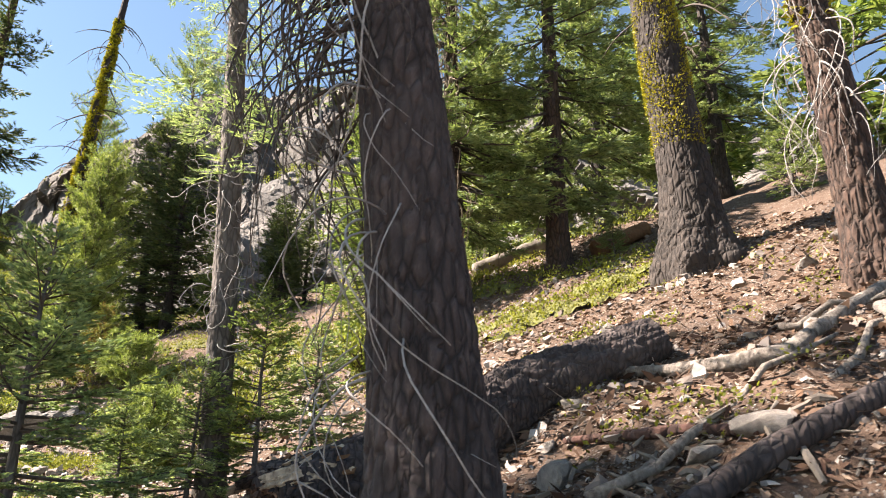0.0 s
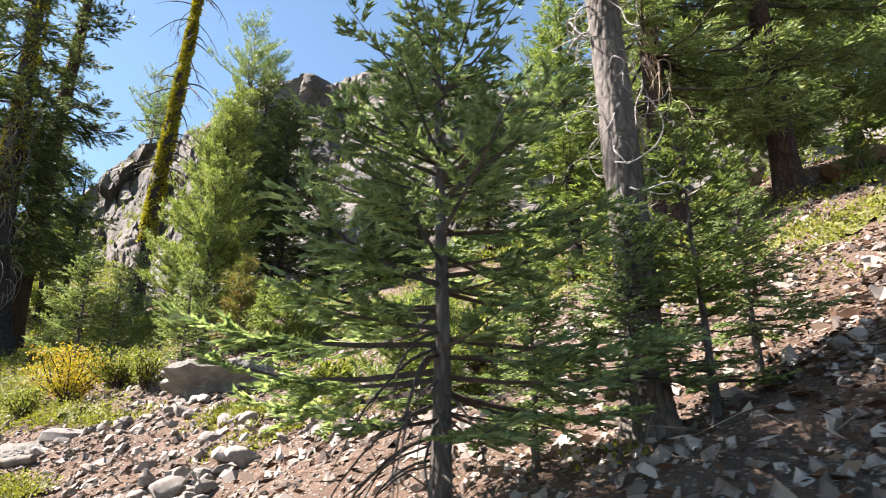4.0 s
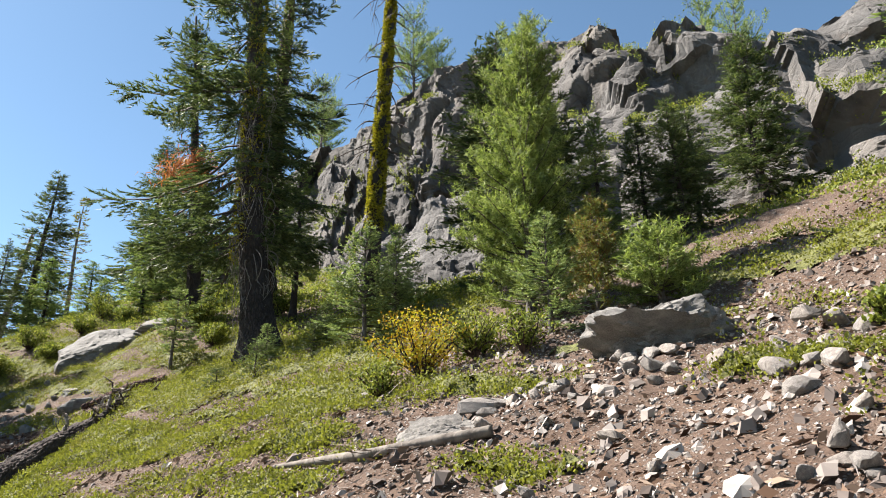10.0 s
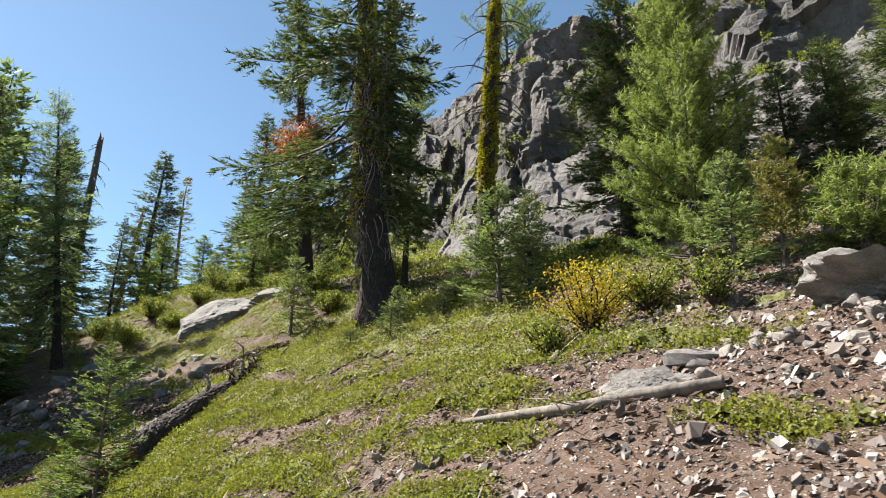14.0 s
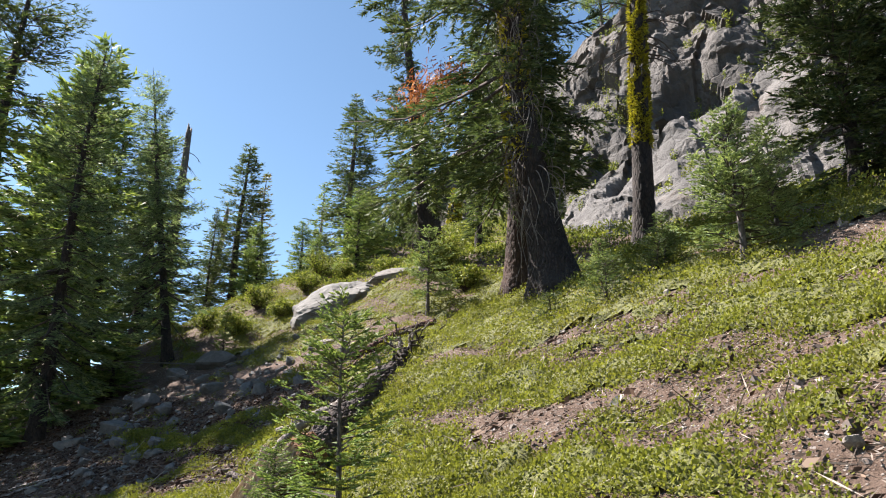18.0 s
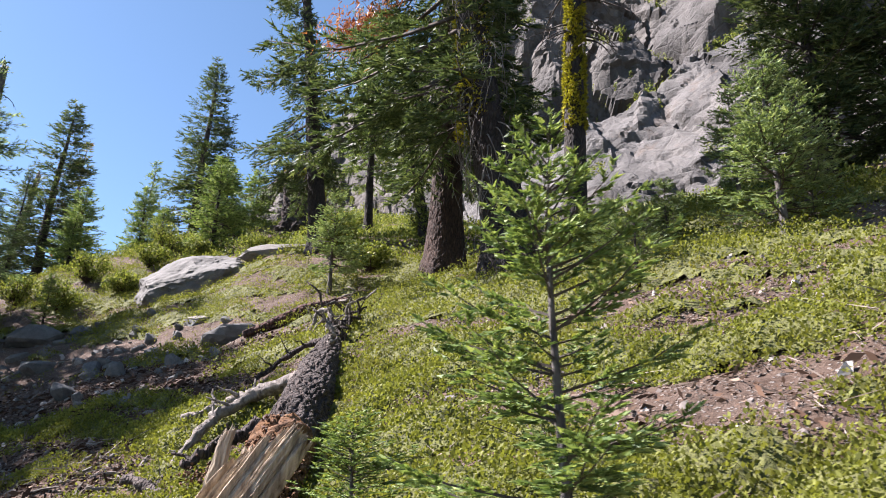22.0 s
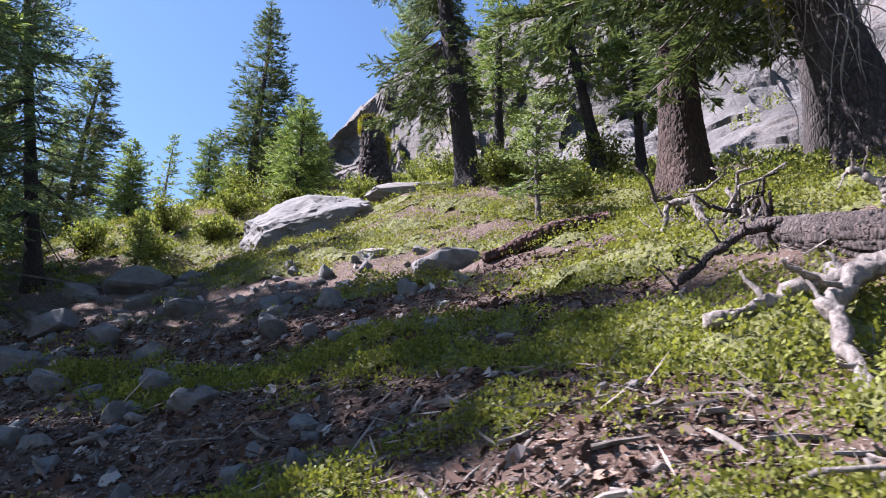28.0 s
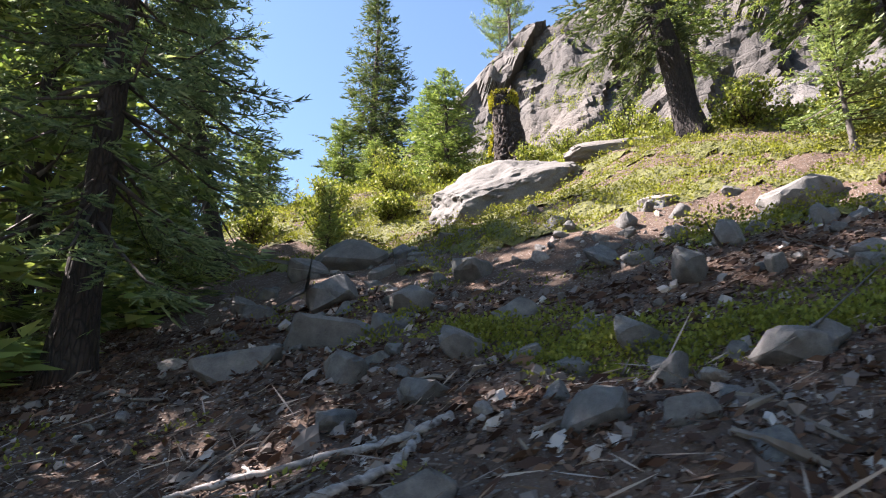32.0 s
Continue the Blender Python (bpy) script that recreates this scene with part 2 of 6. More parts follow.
NEEDLE_FIR = mat_leaf("fir_needles", (0.0557, 0.0961, 0.0354), (0.167, 0.243, 0.0759), (0.344, 0.415, 0.142), 0.32)
NEEDLE_NEAR = mat_leaf("near_fir_needles", (0.085, 0.14, 0.075), (0.215, 0.3, 0.155), (0.39, 0.47, 0.255), 0.54)
NEEDLE_OLIVE = mat_leaf("olive_fir_needles", (0.06, 0.095, 0.055), (0.165, 0.23, 0.13), (0.3, 0.37, 0.22), 0.58)
NEEDLE_BLUE = mat_leaf("white_fir_needles", (0.0792, 0.124, 0.0545), (0.194, 0.263, 0.109), (0.356, 0.426, 0.198), 0.32)
NEEDLE_PINE = mat_leaf("pine_needles", (0.08, 0.115, 0.036), (0.19, 0.255, 0.078), (0.35, 0.42, 0.155), 0.4)
NEEDLE_RUST = mat_leaf("rusty_needles", (0.2, 0.1, 0.035), (0.16, 0.17, 0.05), (0.2, 0.26, 0.08), 0.3)
# darker copy of the fir needles, with shade put into its colour
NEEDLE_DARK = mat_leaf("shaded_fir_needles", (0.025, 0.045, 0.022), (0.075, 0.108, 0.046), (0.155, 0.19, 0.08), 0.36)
LEAF_MAT = mat_leaf("pinemat_leaves", (0.09, 0.1, 0.02), (0.18, 0.2, 0.035), (0.255, 0.27, 0.056), 0.42, True, 0.6, (0.15, 0.115, 0.05))
LEAF_YELLOW = mat_leaf("yellowing_leaves", (0.24, 0.12, 0.015), (0.42, 0.32, 0.025), (0.3, 0.33, 0.04), 0.4)
LEAF_SHRUB = mat_leaf("shrub_leaves", (0.0546, 0.078, 0.0156), (0.164, 0.203, 0.039), (0.312, 0.328, 0.0858), 0.4)
MOSS = mat_leaf("wolf_lichen", (0.12, 0.115, 0.014), (0.3, 0.285, 0.022), (0.5, 0.46, 0.045), 0.2)
LITTER = mat_leaf("bark_litter", (0.04, 0.022, 0.014), (0.12, 0.072, 0.047), (0.3, 0.23, 0.175), 0.0, True, 0.95)
SHADE_HUMUS = mat_leaf("dark_litter", (0.022, 0.011, 0.008), (0.06, 0.034, 0.024), (0.16, 0.105, 0.075), 0.0, True, 0.95)

# ---- mesh helpers ----


def mesh_np(name, v, f, mat, smooth=False):
    """A mesh from arrays of places and of triangles or quads."""
    v, f = np.asarray(v, np.float32).reshape(-1, 3), np.asarray(f, np.int32)
    me = bpy.data.meshes.new(name)
    k = f.shape[1]
    me.vertices.add(len(v))
    me.vertices.foreach_set("co", v.ravel())
    me.loops.add(f.size)
    me.loops.foreach_set("vertex_index", f.ravel())
    me.polygons.add(len(f))
    me.polygons.foreach_set("loop_start", np.arange(0, f.size, k, dtype=np.int32))
    me.polygons.foreach_set("use_smooth", np.full(len(f), smooth, dtype=bool))
    me.materials.append(mat)
    me.update(calc_edges=True)
    me.validate()
    return me


def part(name, me, parent, label=""):
    ob = new(name, me)
    ob.parent = parent
    return tagged(ob, label) if label else ob


def tube(pts, radii, sides=8, rough=0.0, rng=None):
    """Places and quads of a tapering tube along pts, closed at its ends."""
    pts, radii = np.asarray(pts, float), np.asarray(radii, float)
    n = len(pts)
    d = np.gradient(pts, axis=0)
    d /= np.linalg.norm(d, axis=1)[:, None] + 1e-9
    ref = np.tile([0.31, 0.17, 0.93], (n, 1))
    ref[np.abs((d * ref).sum(1)) > 0.93] = [1, 0, 0]
    a = np.cross(d, ref)
    a /= np.linalg.norm(a, axis=1)[:, None]
    b = np.cross(d, a)
    th = np.linspace(0, 2 * np.pi, sides, endpoint=False)
    rr = radii[:, None] * np.ones((1, sides))
    if rough and rng is not None:
        rr = rr * (1 + rough * rng.normal(0, 1, (n, sides)))
    v = pts[:, None] + rr[..., None] * (np.cos(th)[None, :, None] * a[:, None] + np.sin(th)[None, :, None] * b[:, None])
    v = v.reshape(-1, 3)
    i, j = np.meshgrid(np.arange(n - 1), np.arange(sides), indexing="ij")
    j2 = (j + 1) % sides
    f = np.stack([i * sides + j, i * sides + j2, (i + 1) * sides + j2, (i + 1) * sides + j], -1).reshape(-1, 4)
    v = np.vstack([v, pts[:1], pts[-1:]])
    k = np.arange(sides)
    c0, c1 = n * sides, n * sides + 1
    cap0 = np.stack([np.full(sides, c0), (k + 1) % sides, k, k], -1)
    cap1 = np.stack([np.full(sides, c1), (n - 1) * sides + k, (n - 1) * sides + (k + 1) % sides, (n - 1) * sides + (k + 1) % sides], -1)
    return v, np.vstack([f, cap0, cap1])


def join(pieces):
    vs, fs, o = [], [], 0
    for v, f in pieces:
        vs.append(v)
        fs.append(np.asarray(f) + o)
        o += len(v)
    return np.vstack(vs), np.vstack(fs)


def quads_to_mesh(name, pieces, mat, smooth=True):
    """Joined tubes as one mesh; the doubled corner of cap quads is dropped."""
    v, f = join(pieces)
    t = f[:, 2] == f[:, 3]
    tri = np.vstack([f[:, :3], f[~t][:, [0, 2, 3]]])
    return mesh_np(name, v, tri, mat, smooth)


def unit(a):
    return a / (np.linalg.norm(a, axis=-1, keepdims=True) + 1e-9)


def blades(rng, base, way, length, width, spread=0.0, fold=False):
    """Pointed leaves: one triangle (or a folded pair) each, from base along way."""
    n = len(base)
    way = unit(way + spread * rng.normal(0, 1, (n, 3)))
    side = unit(np.cross(way, rng.normal(0, 1, (n, 3))))
    length, width = np.broadcast_to(length, n)[:, None], np.broadcast_to(width, n)[:, None]
    if not fold:
        v = np.stack([base - side * width / 2, base + side * width / 2, base + way * length], 1)
        f = np.arange(3 * n).reshape(-1, 3)
        return v.reshape(-1, 3), f
    mid = base + way * length * 0.5
    v = np.stack([base, mid + side * width / 2, base + way * length, mid - side * width / 2], 1)
    k = 4 * np.arange(n)[:, None]
    f = np.vstack([k + [0, 1, 2], k + [0, 2, 3]])
    return v.reshape(-1, 3), f


# ---- ground: a steep slope, a level footpath along it ----
K = (0.0226, -2.6648, 3.8057, -0.6074, 2.4473, 1.6466, 0.4207, -0.9892)
HUMPS = ((-14.2, 17.4, 0.46), (-4.1, 11.5, -0.46), (-24.5, 21.0, 0.09), (-19.1, 21.1, -0.28), (-27.2, 16.7, 0.3), (-21.0, 25.4, 0.26), (-17.5, 16.0, -0.18), (-7.9, 11.8, 0.21), (-26.4, 22.4, -0.11), (-23.6, 17.1, -0.15))

DIPS = ((-26.5, 24.6, -0.46), (-14.0, 23.8, -0.31), (-27.0, 31.6, -0.24), (-21.0, 25.1, 0.29), (-15.0, 19.1, -0.25), (0.7, 12.9, 0.29), (-24.4, 19.3, -0.15), (1.8, 10.5, -0.16), (-16.8, 22.3, -0.18), (-11.0, 16.0, -0.16), (-3.9, 11.4, 0.13), (-26.0, 34.5, -0.14), (-17.4, 17.6, 0.11))


def along_up(x, y):
    return -0.889 * x + 0.458 * y, 0.458 * x + 0.889 * y


def ground(x, y):
    x, y = np.asarray(x, float), np.asarray(y, float)
    u, v = along_up(x, y)
    uc, vc = np.clip(u, -4, 42), np.clip(v, -2, 16)
    a, b = uc / 20, vc / 10
    z = K[0] + K[1] * a + K[2] * b + K[3] * a * b + K[4] * b * b + K[5] * a * a + K[6] * a * a * b + K[7] * b ** 3
    for hx, hy, hz in HUMPS:
        z = z + hz * np.exp(-((x - hx) ** 2 + (y - hy) ** 2) / 15.7)
    for hx, hy, hz in DIPS:
        z = z + hz * np.exp(-((x - hx) ** 2 + (y - hy) ** 2) / 7.0)
    over = np.clip(v - 16, 0, None)
    z = z + 14 * (1 - np.exp(-over * 0.5 / 14))
    under = np.clip(-2 - v, 0, None)
    z = z - 40 * (1 - np.exp(-under * 0.42 / 40))
    z = z - 30 * (1 - np.exp(-np.clip(u - 60, 0, None) * 0.25 / 30)) + 6 * (1 - np.exp(-np.clip(-4 - u, 0, None) * 0.2 / 6))
    near = np.exp(-np.clip(np.hypot(x + 12, y - 12) - 30, 0, None) / 20)
    z = z + near * (0.05 * np.sin(1.7 * x + 1.1 * y) + 0.045 * np.sin(2.3 * y - 1.3 * x + 1) + 0.03 * np.sin(4.1 * x + 2.9 * y + 2) + 0.02 * np.sin(6.3 * y - 5.2 * x))
    return z


def gz(x, y):
    return float(ground(x, y))


def build_ground():
    def axis(lo, hi, step, far):
        a = np.arange(lo, hi + step / 2, step)
        out = step * 1.35 ** np.arange(1, 40)
        out = np.cumsum(out)
        out = out[out < far]
        return np.concatenate([lo - out[::-1], a, hi + out])
    xs, ys = axis(-31, 5, 0.16, 900), axis(-1, 27, 0.16, 900)
    X, Y = np.meshgrid(xs, ys, indexing="ij")
    Z = ground(X, Y)
    rng = np.random.default_rng(3)
    near = (X > -31) & (X < 5) & (Y > -1) & (Y < 27)
    Z = Z + near * rng.normal(0, 0.012, Z.shape)
    v = np.stack([X, Y, Z], -1).reshape(-1, 3)
    n, m = len(xs), len(ys)
    i, j = np.meshgrid(np.arange(n - 1), np.arange(m - 1), indexing="ij")
    f = np.stack([i * m + j, (i + 1) * m + j, (i + 1) * m + j + 1, i * m + j + 1], -1).reshape(-1, 4)
    tagged(new("ground", mesh_np("ground", v, f, SOIL, True)), "steep brown forest soil strewn with bark and needles", "ground", kind="structure")


build_ground()

# ---- cliff ----


def lerp_line(pts, s):
    pts = np.asarray(pts, float)
    k = np.linspace(0, 1, len(pts))
    return np.stack([np.interp(s, k, pts[:, c]) for c in range(pts.shape[1])], -1)


CLIFF_FOOT = ((16, 21), (7, 22), (0, 23), (-6, 24), (-10.5, 24.5), (-14.5, 26), (-19, 30), (-23.5, 36.5), (-27.5, 40), (-31, 42.5), (-34.5, 45.5), (-39, 47.5), (-46, 54))
CLIFF_TOP = ((16, 40, 20), (6.8, 39.2, 22), (0, 41, 25.2), (-6.5, 41.4, 27.6), (-11, 41.5, 28), (-16, 41, 27), (-21, 43, 24.8), (-27.8, 47.6, 26), (-30.8, 47, 22.8), (-32.8, 46.5, 20.5), (-36, 48, 16.5), (-40, 50.5, 20), (-47, 57, 13))


def crack(q, k, s=9):
    ds, _ = noise.voronoi(q * k)
    return math.exp(-(ds[1] - ds[0]) * s)


def facet(q, k):
    """Tilted flat faces, one for each cell of broken rock."""
    _, pts = noise.voronoi(q * k)
    g = noise.noise_vector(pts[0] * 7.3 + Vector((3, 1, 9)))
    return g.dot(q * k - pts[0]) / k + 0.35 * noise.noise(pts[0] * 5.1) / k


def build_cliff():
    ns, nh = 430, 190
    s = np.linspace(0, 1, ns)
    h = np.linspace(0, 1, nh)
    foot, top = lerp_line(CLIFF_FOOT, s), lerp_line(CLIFF_TOP, s)
    z0 = ground(foot[:, 0], foot[:, 1]) - 1.5
    ledge = np.interp(-foot[:, 0], [-7, 0, 6, 10.5, 14.5, 19, 30], [0.74, 0.70, 0.52, 0.42, 0.30, 0.24, 0.30]) + 0.02 * np.sin(31 * s) + 0.015 * np.sin(67 * s + 1)
    V = np.zeros((ns, nh, 3))
    for i in range(ns):
        L = ledge[i]
        p = np.interp(h, [0, L, L + 0.035, L + 0.2, 0.975, 1.0], [0, 0.36, 0.58, 0.68, 0.9, 1.02])
        V[i, :, :2] = foot[i] + (top[i, :2] - foot[i]) * p[:, None]
        V[i, :, 2] = z0[i] + (top[i, 2] - z0[i]) * h
    inward = unit(np.concatenate([top[:, :2] - foot, np.zeros((ns, 1))], 1))
    out = unit(-inward + np.array([0, 0, 0.35]))
    for i in range(ns):
        for j in range(nh):
            q = Vector(V[i, j])
            low = min(1.0, max(0.0, (h[j] - ledge[i] + 0.1) / 0.1))
            rough = max(0.5 + 0.5 * low, float(np.interp(q.x, [-12.5, -8.5], [0.0, 0.8])))
            low = max(low, float(np.interp(q.x, [-12.5, -8.5], [0.0, 0.6])))
            flute = 1 - 2 * abs(noise.noise(Vector((q.x * 0.33 + q.z * 0.08, q.y * 0.2, q.z * 0.10))))
            block = 1 - 2 * abs(noise.noise(Vector((q.x * 0.16 - 3, q.y * 0.13, q.z * 0.22 + q.x * 0.06))))
            d = noise.fractal(q * 0.1, 0.9, 2.1, 3) * 0.8 + rough * (0.55 * flute + 1.1 * block - 0.8)
            w = q + Vector((noise.noise(q * 0.5), noise.noise(q * 0.5 + Vector((7, 3, 1))), noise.noise(q * 0.5 + Vector((1, 8, 4))))) * 0.9
            w = Vector((w.x, w.y * 0.6, w.z * 0.75 + 0.25 * w.x))
            d -= rough * 0.8 * crack(w, 0.15) + 0.13 * crack(Vector((w.x * 0.6, w.y, w.z * 1.3)), 0.5, 26)
            w2 = Vector((w.x, w.y, w.z * 0.7 + 0.4 * w.x))
            d += max(0.2, 0.9 * rough - 0.1) * (0.7 * facet(w2, 0.2) + 0.6 * facet(w2, 0.55)) + (0.08 + 0.32 * low) * facet(q, 1.3)
            d += rough * noise.fractal(Vector((q.x * 0.8, q.y * 0.8, q.z * 0.35)), 0.9, 2.1, 4) * 0.12 + noise.noise(q * 2.2) * 0.03
            V[i, j] += out[i] * d * (1 - 0.55 * max(0.0, (h[j] - 0.86) / 0.14))
    back = []
    for k, p in enumerate((1.12, 1.3, 1.6, 2.1, 3.0)):
        row = V[:, -1].copy()
        row[:, :2] += (top[:, :2] - foot) * (p - 1.02)
        row[:, 2] += 0.35 * (k + 1) + 0.3 * np.sin(40 * s + k)
        back.append(row)
    V = np.concatenate([V, np.stack(back, 1)], 1)
    nh += 5
    i, j = np.meshgrid(np.arange(ns - 1), np.arange(nh - 1), indexing="ij")
    f = np.stack([i * nh + j, i * nh + j + 1, (i + 1) * nh + j + 1, (i + 1) * nh + j], -1).reshape(-1, 4)
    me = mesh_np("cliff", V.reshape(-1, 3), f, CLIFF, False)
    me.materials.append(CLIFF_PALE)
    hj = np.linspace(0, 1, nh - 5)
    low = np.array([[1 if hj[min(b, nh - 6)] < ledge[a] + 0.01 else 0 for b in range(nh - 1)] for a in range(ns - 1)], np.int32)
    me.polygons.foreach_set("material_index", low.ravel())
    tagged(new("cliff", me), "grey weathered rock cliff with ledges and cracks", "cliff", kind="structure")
    return V


CLIFF_V = build_cliff()

# ---- trees ----


def conifer_meshes(name, seed, H, R, trunk_r, clear=0.12, gap=0.28, per=5, droop=0.25, leaf=0.1, leafw=0.03, dens=26.0, bark=None, needle=None, shape=0.85, ragged=0.25, style="fir", lift=0.0, side_len=0.36, bias=None, boughs=False):
    """Trunk, limbs and crown of a conifer that stands at the origin, trunk upright."""
    rng = np.random.default_rng(seed)
    hs = np.linspace(0, 1, 26)
    wob = 0.012 * H
    cx = wob * np.sin(hs * 5 + seed) * hs
    cy = wob * np.cos(hs * 4 + 2 * seed) * hs - wob * 0
    r = trunk_r * ((1 - hs) ** 0.8 * 0.9 + 0.02) + trunk_r * 0.65 * np.exp(-hs * H / (1.6 * trunk_r + 0.12))
    pts = np.stack([cx, cy, hs * H - 0.25 * (hs == 0)], 1)
    sides = 20 if trunk_r > 0.15 else 9
    trunk = quads_to_mesh(name + "_trunk", [tube(pts, r, sides, 0.05, rng)], bark)
    limbs, B, Wy, Ln, pieces = [], [], [], [], []
    h = clear * H
    while h < H * 0.985:
        t = (h / H - clear) / (1 - clear)
        full = R * ((1 - t) ** shape) * (0.55 + 0.45 * min(1, t * 5 + 0.3)) + 0.03 * R
        for k in range(rng.poisson(per) if t < 0.93 else 4):
            L = full * rng.uniform(1 - ragged * 1.6, 1 + ragged)
            if L < 0.04:
                continue
            az = rng.uniform(0, 2 * np.pi)
            hh = h + rng.uniform(-0.5, 0.5) * gap
            if bias and t < bias[1]:
                L *= 0.24 + 0.9 * (0.5 + 0.5 * math.cos(az - bias[0]))
            rise = 0.55 * t + lift - droop * (1 - t)
            n = 7
            q = np.linspace(0, 1, n)
            out = L * q
            zz = L * (rise * q - droop * 0.55 * q ** 1.6 + 0.30 * q ** 3 * (0.5 + droop))
            ang = az + rng.normal(0, 0.12) * q
            o = np.array([np.interp(hh, hs * H, cx), np.interp(hh, hs * H, cy), hh])
            P = o + np.stack([np.cos(ang) * out, np.sin(ang) * out, zz], 1)
            br = max(0.004, min(0.35 * trunk_r * (1 - 0.6 * t), 0.016 * L + 0.003))
            limbs.append(tube(P[::2], br * (1 - 0.85 * q[::2]), 3))
            d = unit(np.gradient(P, axis=0))
            sidev = unit(np.cross(d, [0, 0, 1]))
            upv = np.cross(sidev, d)
            # twigs off both sides, then needles along each twig
            m = max(3, int(L * 9 / (0.35 + leaf * 5)))
            tq = np.clip(rng.uniform(0.18 if t > 0.15 else 0.4, 1.0, 2 * m), 0, 1)
            sg = np.where(np.arange(2 * m) % 2, 1, -1)
            base = np.stack([np.interp(tq, q, P[:, c]) for c in range(3)], 1)
            dd = np.stack([np.interp(tq, q, d[:, c]) for c in range(3)], 1)
            ss = np.stack([np.interp(tq, q, sidev[:, c]) for c in range(3)], 1)
            tw = unit(dd * 0.75 + ss * sg[:, None] * 0.8 + np.array([0, 0, -0.12]) + 0.16 * rng.normal(0, 1, (2 * m, 3)))
            tl = side_len * L * (1.12 - tq) ** 0.7 * rng.uniform(0.6, 1.15, 2 * m) + leaf * 0.6
            if style == "pine":
                tw = unit(tw + np.array([0, 0, 0.55]))
            cnt = np.maximum(2, (tl * dens).astype(int))
            idx = np.repeat(np.arange(2 * m), cnt)
            a = rng.uniform(0.1, 1.0, len(idx))
            B.append(base[idx] + tw[idx] * (tl[idx] * a)[:, None])
            if style == "pine":
                wy = tw[idx] * 0.6 + 0.75 * rng.normal(0, 1, (len(idx), 3))
            else:
                s2 = unit(np.cross(tw[idx], [0, 0, 1]))
                wy = tw[idx] + s2 * rng.choice([-1, 1], len(idx))[:, None] * 0.6 + np.array([0, 0, 0.12]) + 0.16 * rng.normal(0, 1, (len(idx), 3))
            Wy.append(wy)
            Ln.append(leaf * rng.uniform(0.6, 1.2, len(idx)))
            if boughs:
                tv, tf = tube(P[::2] - o, br * (1 - 0.85 * q[::2]), 3)
                lv, lf = blades(rng, B[-1] - o, wy, Ln[-1], Ln[-1] * leafw / leaf)
                two = tf[:, 2] == tf[:, 3]
                tt = np.vstack([tf[:, :3], tf[~two][:, [0, 2, 3]]])
                me = mesh_np(name + "_bough", np.vstack([tv, lv]), np.vstack([tt, lf + len(tv)]), TWIG_DARK)
                me.materials.append(needle)
                me.polygons.foreach_set("material_index", np.r_[np.zeros(len(tt), np.int32), np.ones(len(lf), np.int32)])
                pieces.append((me, tuple(o)))
        h += gap * (1.15 - 0.5 * t)
    if boughs:
        return {"H": H, "trunk": trunk, "boughs": pieces}
    B, Wy, Ln = np.vstack(B), np.vstack(Wy), np.concatenate(Ln)
    v, f = blades(rng, B, Wy, Ln, Ln * leafw / leaf)
    crown = mesh_np(name + "_crown", v, f, needle)
    limb = quads_to_mesh(name + "_limbs", limbs, TWIG_DARK)
    return {"H": H, "trunk": trunk, "limbs": limb, "crown": crown}


def plant_tree(name, kit, x, y, H, label, category="tree", turn=0.0, lean=(0, 0), wide=1.0, group="", sink=0.05, trunk_mat=None):
    e = new(name)
    k = H / kit["H"]
    e.location = (x, y, gz(x, y) - sink)
    e.rotation_euler = (radians(lean[1]), radians(lean[0]), radians(turn))
    e.scale = (k * wide, k * wide, k)
    part("trunk", kit["trunk"], e)
    if kit.get("limbs"):
        part("branchwork", kit["limbs"], e)["kind"] = "stuff"
    for me, at in kit.get("boughs", ()):
        part("bough", me, e).location = at
    if kit.get("crown"):
        part("crown", kit["crown"], e)
    for nm, me in kit.get("extra", ()):
        for one in (me if isinstance(me, list) else [me]):
            ob = part(nm, one, e)
            if nm == "lichen":
                ob["kind"] = "stuff"
    return tagged(e, label, category, group)


def bare_limbs(seed, n, z0, z1, trunk_r, H, length, droop, mat, name, thick=0.012, curl=0.35, sector=(0, 6.2832)):
    """Dead crooked limbs round a trunk."""
    rng = np.random.default_rng(seed)
    out = []
    for k in range(n):
        h = rng.uniform(z0, z1)
        az = rng.uniform(*sector)
        L = length * rng.uniform(0.4, 1.1)
        m = 9
        q = np.linspace(0, 1, m)
        r0 = trunk_r * (1 - h / H) ** 0.8 * 0.85
        ang = az + np.cumsum(rng.normal(0, curl * 0.35, m))
        step = L / (m - 1)
        dz = np.cumsum(np.full(m, -droop / m) + rng.normal(0, curl * 0.2, m)) + 0.15
        dxy = np.stack([np.cos(ang), np.sin(ang)], 1) * step / np.sqrt(1 + dz[:, None] ** 2)
        P = np.zeros((m, 3))
        P[0] = [np.cos(az) * r0, np.sin(az) * r0, h]
        P[1:, :2] = P[0, :2] + np.cumsum(dxy[1:], 0)
        P[1:, 2] = h + np.cumsum((dz * step / np.sqrt(1 + dz ** 2))[1:])
        one = [tube(P, thick * (1 - 0.8 * q) * rng.uniform(0.6, 1.2), 5)]
        for b in range(rng.integers(1, 4)):
            i0 = rng.integers(2, m - 2)
            w = unit(P[i0 + 1] - P[i0] + rng.normal(0, 0.6, 3) * step)
            l2 = L * rng.uniform(0.15, 0.4)
            pp = P[i0] + np.outer(np.linspace(0, 1, 4), w * l2) + np.cumsum(rng.normal(0, 0.04 * l2, (4, 3)), 0)
            pp[0] = P[i0]
            one.append(tube(pp, thick * 0.45 * np.array([1, 0.8, 0.5, 0.2]), 4))
        out.append(quads_to_mesh(name, one, mat))
    return out


